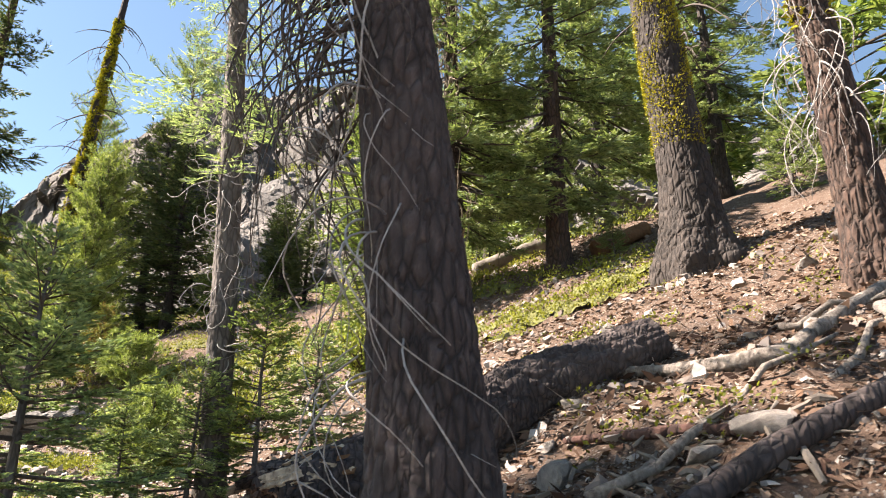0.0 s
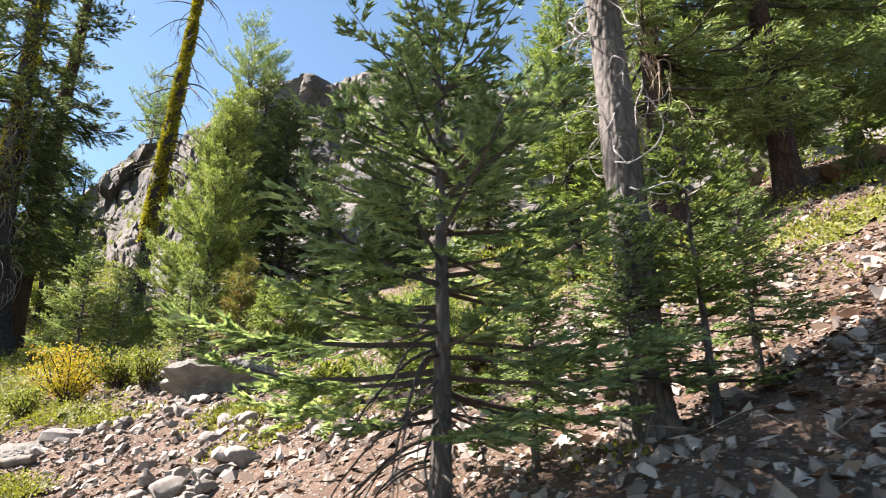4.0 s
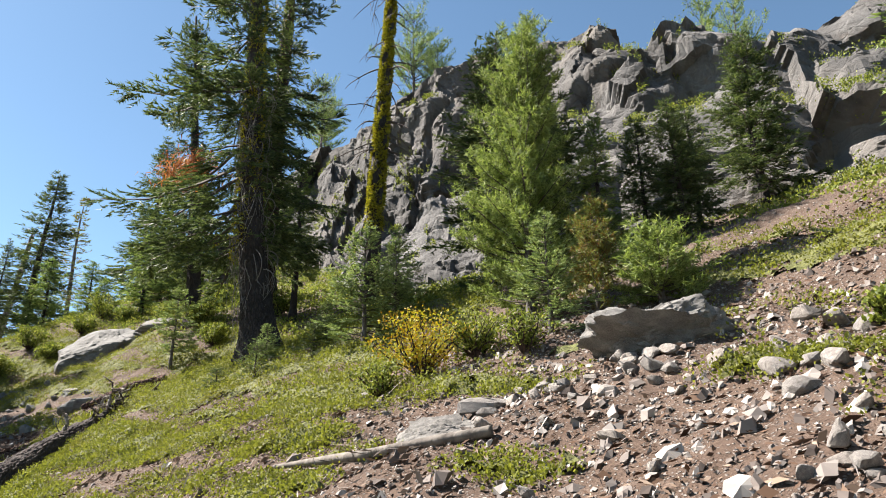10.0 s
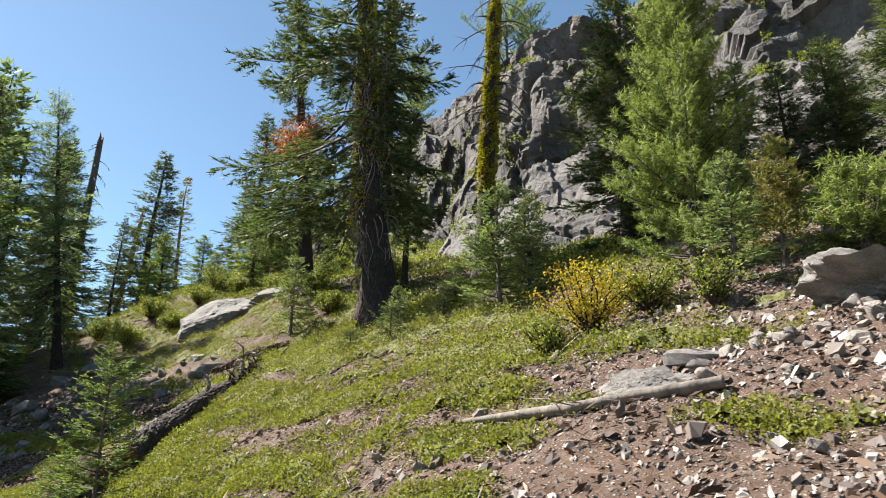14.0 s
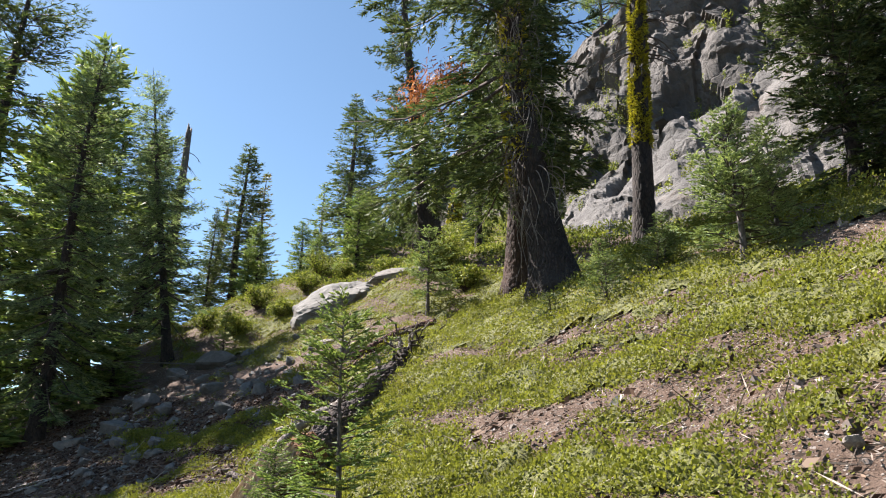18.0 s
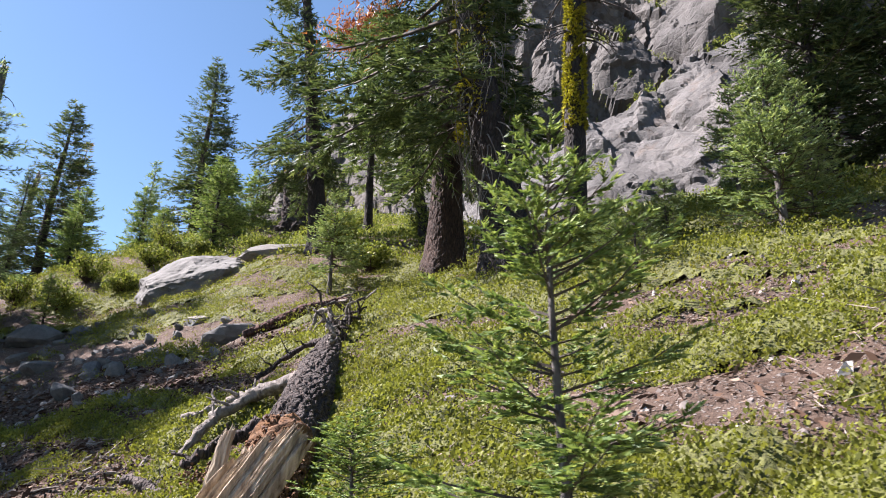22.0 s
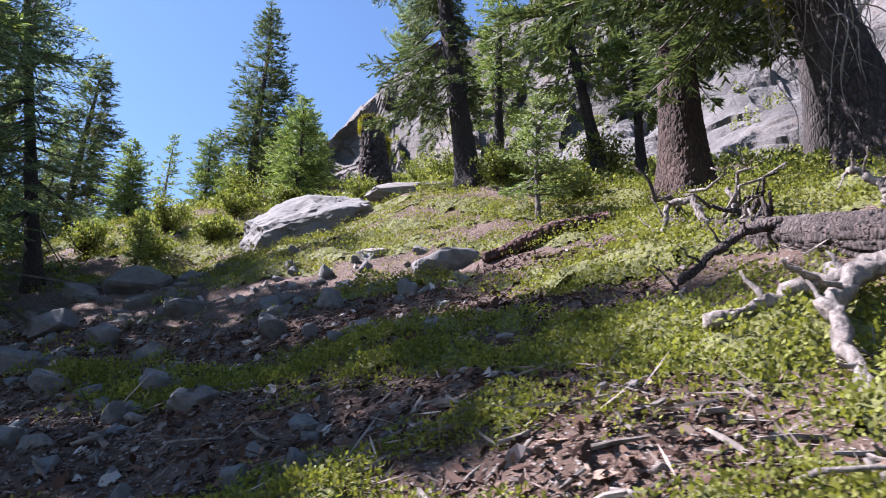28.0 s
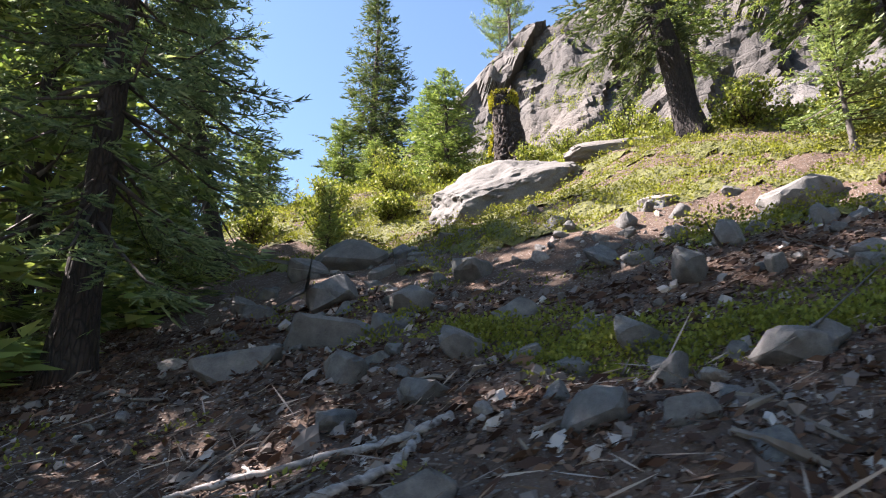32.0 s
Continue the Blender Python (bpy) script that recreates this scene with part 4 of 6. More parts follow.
# mossy broken stump
STUMP = {"H": 3.0, "trunk": bark_trunk("stump_trunk", 43, 3.0, 0.54, 0.44, 0.26, BARK_LOG, 90, 120, 0.17, (-0.10, 0), 0.1, (7.0, 2.4)),
         "extra": [("lichen", moss_tufts(44, 2000, 2.4, 3.05, lambda z: 0.5 + 0 * z, "stump_lichen", 0.1, -0.10))]}
plant_tree("tree_stump", STUMP, -26.3, 35.0, 3.1, "tall broken stump with yellow lichen on top", "stump")
plant_tree("tree_stump", {"H": 1.5, "trunk": bark_trunk("stub", 45, 1.5, 0.2, 0.14, 0.05, BARK_FIR, 16, 30, 0.06),
                          "extra": [("lichen", moss_tufts(46, 2600, 0.2, 1.6, lambda z: 0.22 - 0.04 * z, "stub_lichen", 0.1))]},
           -28.1, 41.3, 2.7, "short stub coated in yellow lichen", "stump", lean=(6, 0))

TWIG_BROWN = mat_plain_noise("brown_twig", (0.12, 0.085, 0.06), (0.33, 0.26, 0.2), 26)
# unseen firs added below the path; their high crowns shade the leaning trunk and log
SHADE_FIR = conifer_meshes("low_shade_fir", 64, 16.0, 1.9, 0.24, 0.45, 0.36, 6, 0.4, 0.26, 0.09, 14.0, BARK_FIR, NEEDLE_OLIVE, 0.5, 0.3)
plant_tree("fir_tree", SHADE_FIR, -9.2, 3.0, 15.5, "tall fir below the path with a high crown", group=FIRS)
SHADE_FIR_LOFTY = conifer_meshes("lofty_shade_fir", 69, 20.0, 1.8, 0.26, 0.83, 0.34, 7, 0.35, 0.26, 0.09, 16.0, BARK_FIR, NEEDLE_OLIVE, 0.4, 0.3)
plant_tree("fir_tree", SHADE_FIR_LOFTY, -13.6, 4.6, 20.0, "tall fir below the path with a high crown", group=FIRS)
# near the start: a leaning trunk hung with pale twigs, and the trees behind it
NEAR_TRUNK = {"H": 9.0, "trunk": bark_trunk("near_trunk", 51, 9.0, 0.225, 0.05, 0.17, BARK_NEAR, 130, 290, 0.05, (-0.1, 0.0), 0.0, (15.0, 6.5), 3.9),
              # unseen crown above the view, added for the shade it throws
              "crown": conifer_meshes("near_crown", 66, 9.0, 2.0, 0.2, 0.46, 0.3, 6, 0.3, 0.17, 0.045, 26.0, BARK_FIR, NEEDLE_DARK, 0.6, 0.35)["crown"], "extra": []}
e = plant_tree("fir_tree", NEAR_TRUNK, 0.02, 2.6, 9.0, "leaning fir trunk hung with bare pale twigs", group=FIRS)
for one in curly_twigs(52, 44, 0.9, 4.3, lambda z: 0.25 - 0.022 * z, 1.25, TWIG_PALE, "near_twig", 0.0056, (2.4, 4.7), -0.1, 0.15, 0.2, 1.0):
    part("dead_branch", one, e, "pale curling dead twig")
for one in curly_twigs(53, 110, 2.3, 5.0, lambda z: 0.24 - 0.022 * z, 1.5, TWIG_DARK, "near_dark_twig", 0.0075, (2.4, 4.2), -0.1, 0.22, 0.16, 0.35):
    part("dead_branch", one, e, "dark drooping dead twig")
GREY = {"H": 8.0, "crown": conifer_meshes("grey_crown", 65, 8.0, 1.2, 0.09, 0.36, 0.3, 5, 0.2, 0.075, 0.011, 42.0, BARK_GREY, NEEDLE_NEAR, 0.4, 0.4)["crown"], "trunk": bark_trunk("grey_trunk", 54, 8.0, 0.118, 0.05, 0.05, BARK_GREY, 60, 240, 0.06, (0, 0), 0.0, (28.0, 9.0), 5.0),
        "extra": [("dead_branch", curly_twigs(54, 170, 1.2, 6.5, lambda z: 0.115 - 0.008 * z, 0.6, TWIG_PALE, "grey_twig", 0.0055, droop=0.06, curl=0.3))]}
plant_tree("dead_tree", GREY, -1.74, 5.55, 8.0, "thin grey trunk with curling dead twigs", "tree", lean=(-2.2, 2.5))
MOSSY = {"H": 16.0, "trunk": bark_trunk("mossy_trunk", 55, 16.0, 0.33, 0.05, 0.2, BARK_FIR, 64, 220, 0.06, (-0.06, 0), 0.0, (13.0, 2.6), 6.0),
         "extra": [("lichen", moss_tufts(56, 20000, 1.5, 7.0, lambda z: 0.345 - 0.017 * z, "mossy_lichen", 0.036, -0.06))]}
MOSSY["extra"].append(("dead_branch", bare_limbs(57, 40, 2.5, 9, 0.3, 16, 1.2, 1.8, TWIG_DARK, "mossy_limbs", 0.014)))
m = plant_tree("fir_tree", MOSSY, 3.0, 7.8, 16.0, "thick fir trunk patched with yellow lichen", group=FIRS)
SHAG = {"H": 12.0, "trunk": bark_trunk("shag_trunk", 58, 12.0, 0.21, 0.04, 0.08, BARK_RED, 64, 240, 0.08, (-0.05, 0), 0.0, (16.0, 3.0), 5.0),
        "extra": [("dead_branch", curly_twigs(58, 70, 1.2, 5.0, lambda z: 0.2 - 0.01 * z, 1.2, TWIG_PALE, "shag_twig", 0.007, (2.0, 5.2), -0.05, 0.2, 0.18, 0.8)),
                  ("lichen", moss_tufts(59, 900, 2.4, 4.5, lambda z: 0.2 - 0.012 * z, "shag_lichen", 0.08, -0.05))]}
plant_tree("fir_tree", SHAG, 3.55, 5.45, 12.0, "reddish shaggy fir trunk with dead twigs", group=FIRS)
plant_tree("fir_tree", {**FIR_OPEN, "trunk": bark_trunk("t_a", 60, 9.0, 0.19, 0.03, 0.1, BARK_RED, 32, 120, 0.08), "extra": [("dead_branch", curly_twigs(63, 70, 1.2, 6.0, lambda z: 0.2 - 0.015 * z, 1.5, TWIG_BROWN, "hanging_brown_twig", 0.014, (2.0, 5.6), 0.0, 0.3, 0.12, 0.5))]}, 0.1, 11.1, 10, "fir with low shaggy boughs", turn=20, wide=1.0, group=FIRS)
plant_tree("fir_tree", {**FIR_OPEN, "trunk": bark_trunk("t_b", 61, 9.0, 0.19, 0.03, 0.08, BARK_RED, 32, 120, 0.08)}, 1.95, 11.3, 10, "fir beside a fallen log", turn=110, wide=1.0, group=FIRS)
plant_tree("fir_tree", FIR_OPEN, 3.7, 15.2, 11, "fir up the slope", turn=50, group=FIRS)
plant_tree("fir_tree", FIR_OPEN, 6.1, 14.0, 9, "sunlit fir up the slope", turn=150, wide=1.1, group=FIRS)
plant_tree("fir_tree", FIR_YOUNG, 5.3, 9.7, 1.7, "pale green young fir", turn=10, wide=1.3, group=YOUNG)
plant_tree("fir_tree", FIR_YOUNG, 2.8, 10.9, 0.8, "low dark fir in the shade", turn=60, wide=1.5, group=YOUNG)
plant_tree("fir_tree", FIR_YOUNG, 0.7, 14.2, 1.9, "pale green young fir", turn=260, wide=1.0, group=YOUNG)
plant_tree("fir_tree", FIR_FAR, 8.5, 11.0, 12, "fir up the slope", turn=250, group=FIRS)
plant_tree("fir_tree", FIR_FAR, 7.0, 18.0, 12, "dark fir up the slope", turn=10, group=FIRS)
plant_tree("fir_tree", FIR_FAR, 1.2, 18.5, 8, "dark fir up the slope", turn=80, group=FIRS)

# low firs round the feet of the big trunks
FIR_DWARF = conifer_meshes("dwarf_fir", 29, 1.0, 0.5, 0.03, 0.05, 0.08, 6, 0.2, 0.05, 0.018, 70.0, BARK_FIR, NEEDLE_DARK, 0.55, 0.35, "fir", 0.2)
for k, (x, y, H, wide) in enumerate(((-13.24, 15.78, 0.8, 1.3), (-12.67, 17.13, 0.7, 1.4), (-14.2, 16.0, 0.5, 1.5))):
    plant_tree("fir_tree", FIR_DWARF, x, y, H, "low bushy dark fir beside the big trunks", turn=70 * k, wide=wide, group=YOUNG)

# pines along the cliff's rim
for x, y, z, H, turn in ((-19.6, 47.0, 30.5, 10.0, 0), (0.7, 49.0, 30.0, 10.5, 60), (3.5, 47.5, 30.0, 8.0, 100), (-17.0, 47.5, 30.0, 6.0, 200), (-28.3, 50.5, 28.5, 8.0, 40), (-29.5, 54, 31, 7, 20)):
    t = plant_tree("pine_tree", PINE_TOP, x, y, H, "open wind-shaped pine on the cliff rim", "tree", turn, wide=0.75, group="pines on the cliff rim")
    k = np.hypot(CLIFF_V[:, -6:, 0] - x, CLIFF_V[:, -6:, 1] - y)
    t.location = CLIFF_V[:, -6:].reshape(-1, 3)[int(np.argmin(k))]
    t.location.z -= 0.15

# ---- logs ----
SPLIT = mat_plain_noise("split_wood", (0.1, 0.065, 0.04), (0.52, 0.42, 0.3), 15, 0.85, (1.6, 1.6, 0.3), 0.9, 0.02)


def log_mesh(name, pts, radii, mat, seed, sides=26, plate=0.12, n=110, grain=(15.0, 4.5)):
    """A fallen trunk along pts with furrowed bark."""
    k = np.linspace(0, 1, len(pts))
    q = np.linspace(0, 1, n)
    P = np.stack([np.interp(q, k, np.asarray(pts)[:, c]) for c in range(3)], 1)
    r = np.interp(q, k, radii)
    v, f = tube(P, r, sides)
    L = np.linalg.norm(np.diff(P, axis=0), axis=1).sum()
    for i in range(n):
        for j in range(sides):
            a = 2 * math.pi * j / sides
            p = Vector((math.cos(a) * r[i] * grain[0], math.sin(a) * r[i] * grain[0], q[i] * L * grain[1] + seed))
            ds, _ = noise.voronoi(p)
            g = 1 - plate + plate * 1.3 * min(1, (ds[1] - ds[0]) * 6.5) * (0.8 + 0.4 * noise.noise(p * 0.7)) + 0.16 * noise.noise(p * 0.25) + 0.35 * plate * noise.noise(Vector((p.x * 2.6, p.y * 2.6, p.z * 0.9)))
            o = i * sides + j
            v[o] = P[i] + (v[o] - P[i]) * g
    return quads_to_mesh(name, [(v, f)], mat)


def on_ground(x, y, up=0.0):
    return (x, y, gz(x, y) + up)


def crooked(a, b, bend, seed, n=7):
    rng = np.random.default_rng(seed)
    a, b = np.asarray(a, float), np.asarray(b, float)
    p = a + np.outer(np.linspace(0, 1, n), b - a)
    p[1:-1] += rng.normal(0, bend, (n - 2, 3))
    return p


# rotten log up the slope, with broken limbs
rot = new("fallen_log")
tagged(rot, "rotten fallen log with crumbling orange heartwood and bare limbs", "log")
part("bark", log_mesh("rot_bark", [on_ground(-16.22, 12.55, 0.18), on_ground(-16.4, 13.3, 0.19), on_ground(-16.8, 14.7, 0.15), on_ground(-17.3, 16.5, 0.08), on_ground(-17.8, 18.5, 0.02)], [0.23, 0.26, 0.23, 0.17, 0.11], BARK_LOG, 61, 110, 0.15, 420, (15.0, 4.6)), rot, "dark cracked bark")


def chunk(rng, p, ax, L, w):
    """One broken block of wood along ax."""
    ax = unit(ax)
    b = unit(np.cross(ax, rng.normal(0, 1, 3)))
    c = np.cross(ax, b)
    v = np.array([[i, j, k] for i in (-1, 1) for j in (-1, 1) for k in (-1, 1)], float) * (1 + rng.normal(0, 0.22, (8, 3)))
    v = p + v[:, :1] * ax * L / 2 + v[:, 1:2] * b * w / 2 + v[:, 2:] * c * w * rng.uniform(0.4, 0.9) / 2
    return v, np.array([(0, 1, 3, 2), (4, 6, 7, 5), (0, 4, 5, 1), (2, 3, 7, 6), (0, 2, 6, 4), (1, 5, 7, 3)])


rng = np.random.default_rng(62)
LOG_AXIS = unit(np.array([-0.33, 0.9, 0.3]))
heart = []
for k in range(2600):
    q, a, rr = rng.uniform(0, 1), rng.uniform(0, 6.28), 0.27 * math.sqrt(rng.uniform(0, 1))
    p = np.array(on_ground(-16.0 - 0.25 * q, 11.75 + 0.85 * q, 0.2 + 0.06 * q)) + np.array([math.cos(a) * rr, 0, math.sin(a) * rr * (0.75 + 0.25 * q)])
    if k % 7 == 0:
        p = np.array(on_ground(-16.72, 12.7, 0.06)) + rng.normal(0, 1, 3) * np.array([0.16, 0.14, 0.06])
    heart.append(chunk(rng, p, LOG_AXIS + rng.normal(0, 0.35, 3), rng.uniform(0.012, 0.045), rng.uniform(0.01, 0.026)))
part("heartwood", quads_to_mesh("rot_heart", heart, WOOD_ROT, False), rot, "crumbling orange heartwood")["kind"] = "stuff"
part("core", log_mesh("rot_core", [on_ground(-16.0, 11.8, 0.14), on_ground(-16.25, 12.7, 0.22)], [0.2, 0.24], WOOD_ROT, 66, 40, 0.3, 60, (14.0, 12.0)), rot, "crumbling orange heartwood")
# torn pale shell at the thick end: split staves whose grain rises out of the slope
GRAIN, SHELL_FOOT, ACROSS = unit(np.array([0.36, 0.3, 0.72])), np.array([-16.2, 11.76, 0.6]), np.array([0.56, -0.08, 0.26])
DEEP = unit(np.cross(GRAIN, ACROSS))


def stave(seed, top, length, wide, thick, along=GRAIN, across=ACROSS, ragged=0.1):
    """A split stave of wood below top, ridged along its grain, with a jagged end."""
    rings, sides = 26, 34
    u, deep = unit(across), unit(np.cross(along, across))
    out = np.zeros((rings, sides, 3))
    for j in range(sides):
        a = 2 * math.pi * j / sides
        c, d = math.cos(a), math.sin(a)
        box = 1 / max(abs(c), abs(d)) ** 0.7
        ridge = 1 + 0.34 * noise.noise(Vector((c * 3.1, d * 3.1, seed))) + 0.22 * noise.noise(Vector((c * 9, d * 9, seed + 4.0)))
        end = ragged * (noise.noise(Vector((c * 2.2, d * 2.2, seed + 9.0))) + 0.7 * noise.noise(Vector((c * 7, d * 7, seed + 2.0))))
        for i in range(rings):
            q = i / (rings - 1)
            rr = box * ridge * (1 - 0.28 * q ** 5 + 0.1 * noise.noise(Vector((c * 3, d * 3, q * 5 + seed))) + 0.05 * noise.noise(Vector((c * 12, d * 12, q * 16 + seed))))
            out[i, j] = top - along * (length * (1 - q) - end * q) + (u * c * wide + deep * d * thick) * 0.5 * rr + u * 0.02 * noise.noise(Vector((seed, q * 3.0, 1.0)))
    i, j = np.meshgrid(np.arange(rings - 1), np.arange(sides), indexing="ij")
    f = np.stack([i * sides + j, i * sides + (j + 1) % sides, (i + 1) * sides + (j + 1) % sides, (i + 1) * sides + j], -1).reshape(-1, 4)
    v = np.vstack([out.reshape(-1, 3), out[-1].mean(0)[None] - along * 0.03])
    k = np.arange(sides)
    o = (rings - 1) * sides
    return v, np.vstack([f, np.stack([o + k, o + (k + 1) % sides, np.full(sides, rings * sides), np.full(sides, rings * sides)], -1)])


for k in range(11):
    q = (k + 0.3) / 10.6
    h = float(np.interp(q, [0, 0.13, 0.42, 0.56, 0.71, 0.81, 0.91, 1], [0, 0.085, 0.05, 0.1, 0.08, 0.13, 0.08, 0.0]))
    back = rng.uniform(-0.04, 0.05) - 0.05 * math.sin(3.1 * q)
    part("stave", quads_to_mesh("stave", [stave(k * 3.7, SHELL_FOOT + ACROSS * q + np.array([0, 0, h]) + DEEP * back, rng.uniform(0.75, 0.9), rng.uniform(0.06, 0.1), rng.uniform(0.09, 0.15))], SPLIT, False), rot, "pale split wood")
for k in range(4):
    q = 0.15 + 0.25 * k
    part("stave", quads_to_mesh("stave", [stave(60 + k * 2.9, SHELL_FOOT + ACROSS * q - GRAIN * rng.uniform(0.12, 0.3) + DEEP * (0.1 if DEEP[1] < 0 else -0.1), 0.5, rng.uniform(0.04, 0.08), rng.uniform(0.04, 0.07))], SPLIT, False), rot, "pale split wood")
UPRIGHT = np.array([0.08, -0.05, 0.95])
for seed, p, L, wide, thick in ((81.0, (-16.37, 12.05, 0.66), 0.5, 0.1, 0.05), (83.0, (-16.45, 12.1, 0.5), 0.4, 0.07, 0.05), (85.0, (-16.1, 11.8, 0.57), 0.3, 0.075, 0.05), (87.0, (-16.27, 11.94, 0.42), 0.22, 0.1, 0.06), (89.0, (-15.7, 11.2, 0.1), 0.2, 0.09, 0.07)):
    part("splinter", quads_to_mesh("splinter", [stave(seed, np.array(on_ground(*p)), L, wide, thick, unit(UPRIGHT + rng.normal(0, 0.12, 3)), np.array([1, 0.1, 0.0]), 0.06)], SPLIT, False), rot, "pale split wood")
BROKEN_BRANCHES = (((-16.8, 14.35, 0.3), (-17.3, 14.5, 0.32), (-17.66, 14.58, 0.15), (-18.22, 14.5, 0.02), 0.1), ((-17.35, 14.5, 0.3), (-17.6, 14.2, 0.22), (-17.72, 13.95, 0.1), (-17.74, 13.55, -0.03), 0.075),
         ((-16.7, 14.0, 0.2), (-16.95, 13.7, 0.18), (-17.0, 13.3, 0.12), (-17.1, 12.9, 0.02), 0.09), ((-16.85, 15.2, 0.25), (-16.9, 15.25, 0.38), (-16.92, 15.28, 0.48), (-16.95, 15.3, 0.56), 0.045),
         ((-17.6, 17.2, 0.1), (-17.75, 17.4, 0.38), (-18.0, 17.5, 0.42), (-18.15, 17.45, 0.05), 0.05), ((-17.2, 16.0, 0.2), (-17.6, 16.1, 0.3), (-17.9, 16.0, 0.2), (-18.3, 15.8, 0.05), 0.05),
         ((-17.1, 12.45, -0.04), (-17.3, 12.7, 0.05), (-17.6, 12.95, 0.08), (-17.92, 13.15, 0.1), 0.085), ((-17.5, 17.0, 0.1), (-17.3, 17.2, 0.3), (-17.25, 17.25, 0.45), (-17.2, 17.3, 0.5), 0.035))
for k, (a, b, c, d, r0) in enumerate(BROKEN_BRANCHES):
    P = np.array([on_ground(*p) for p in (a, b, c, d)])
    q = np.linspace(0, 3, 26)
    P = np.stack([np.interp(q, range(4), P[:, i]) for i in range(3)], 1) + np.cumsum(np.random.default_rng(k).normal(0, 0.013, (26, 3)), 0)
    knots = 1 + 0.22 * np.sin(q * 7 + k) * np.random.default_rng(k + 9).uniform(0.2, 1, 26)
    wood = BARK_LOG if k in (2, 5, 6) else WOOD_LIMB
    limb = part("limb", quads_to_mesh("limb", [tube(P, 0.85 * np.linspace(r0, r0 * 0.5, 26) * knots, 12, 0.2, np.random.default_rng(k))], wood), rot, "bare weathered limb")
    for i0 in ((6, 11, 15, 20, 23) if k < 6 else ()):
        tip = P[i0] + np.random.default_rng(k * 9 + i0).normal(0, 0.12, 3) + np.array([-0.06, -0.05, 0.05])
        part("twig", quads_to_mesh("limb_twig", [tube(crooked(P[i0], tip, 0.012, k * 7 + i0, 5), r0 * 0.3 * np.array([1, 0.8, 0.6, 0.5, 0.3]), 6, 0.1, np.random.default_rng(i0))], wood), limb)


rng = np.random.default_rng(63)
for k in range(16):
    q = rng.uniform(0, 1)
    a = np.array(on_ground(-17.05 - 0.75 * q, 15.9 + 2.7 * q, 0.1))
    b = a + np.array([rng.normal(-0.15, 0.3), rng.normal(-0.05, 0.25), rng.uniform(0.1, 0.5)])
    P = crooked(a, b, 0.06, 640 + k, 7)
    part("limb", quads_to_mesh("broken_root", [tube(P, rng.uniform(0.02, 0.05) * np.linspace(1, 0.35, 7), 8, 0.15, rng)], BARK_LOG if k % 3 else WOOD_LIMB), rot, "dark broken root")


def fallen(name, pts, radii, mat, seed, label, plate=0.12, sides=22, n=110):
    return tagged(new(name, log_mesh(name, pts, radii, mat, seed, sides, plate, n)), label, "log")


LOG_END = np.array((-0.97, 4.1, 1.47))
LOG_WAY, LOG_SIDE = unit(np.array([0.75, 0.62, 0.26])), np.array([0.64, -0.77, 0.0])
torn = fallen("fallen_log", [LOG_END, LOG_END + np.array([0.75, 0.62, 0.28]), LOG_END + np.array([1.5, 1.15, 0.76]), LOG_END + np.array([2.65, 1.4, 1.27])], [0.24, 0.28, 0.27, 0.2], BARK_NEAR, 81, "thick dark fallen log with torn root end", 0.09, 90, 300)
rng = np.random.default_rng(68)
for k in range(2):
    a = LOG_END + np.array([0.05 + 0.2 * k, -0.12, -0.1 + 0.05 * k])
    b = np.array(on_ground(-0.85 + 0.3 * k, 3.5, 0.02))
    part("root", quads_to_mesh("torn_root", [tube(crooked(a, b, 0.02, 680 + k, 9), 0.018 * np.linspace(1, 0.3, 9), 7, 0.14, rng)], TWIG_BROWN), torn, "bare torn root")
q = np.linspace(0, 1, 22)
P = np.array([on_ground(-1.06 + 1.25 * w, 3.12 + 0.62 * w - 0.3 * w * w, 0.06 + 0.34 * w ** 1.4 + 0.015 * math.sin(9 * w)) for w in q])
part("root", quads_to_mesh("pale_root", [tube(P, (0.011 + 0.012 * q) * (1 + 0.18 * np.sin(17 * q)), 10, 0.06, rng)], TWIG_PALE), torn, "long pale barkless root")
# crumbs in a dark colour that stands in for shade inside the hollow end
crumbs = []
for k in range(420):
    a, rr = rng.uniform(0, 6.28), 0.2 * math.sqrt(rng.uniform(0, 1))
    p = LOG_END - LOG_WAY * (0.06 * (1 - rr / 0.2) * rng.uniform(0, 1) - 0.01) + (LOG_SIDE * math.cos(a) + np.array([0, 0, math.sin(a)])) * rr
    crumbs.append(chunk(rng, p, LOG_WAY + rng.normal(0, 0.6, 3), rng.uniform(0.02, 0.08), rng.uniform(0.015, 0.045)))
part("heartwood", quads_to_mesh("torn_heart", crumbs, SHADE_HUMUS, False), torn, "crumbling heartwood darkened like a shaded hollow")["kind"] = "stuff"
for k in range(30):
    a = 6.28 * k / 30 + rng.uniform(-0.1, 0.1)
    out = LOG_SIDE * math.cos(a) + np.array([0, 0, math.sin(a)])
    p = LOG_END - LOG_WAY * rng.uniform(-0.05, 0.12) + out * rng.uniform(0.2, 0.245)
    wood = (SPLIT, BARK_NEAR, WOOD_LIMB, BARK_NEAR)[k % 4] if math.sin(a) > 0.1 else BARK_NEAR
    part("splinter", quads_to_mesh("torn_splinter", [stave(k * 2.3, p, rng.uniform(0.2, 0.4), rng.uniform(0.04, 0.1), rng.uniform(0.02, 0.04), unit(-LOG_WAY + out * rng.uniform(-0.1, 0.25)), np.cross(LOG_WAY, out), 0.07)], wood, False), torn)
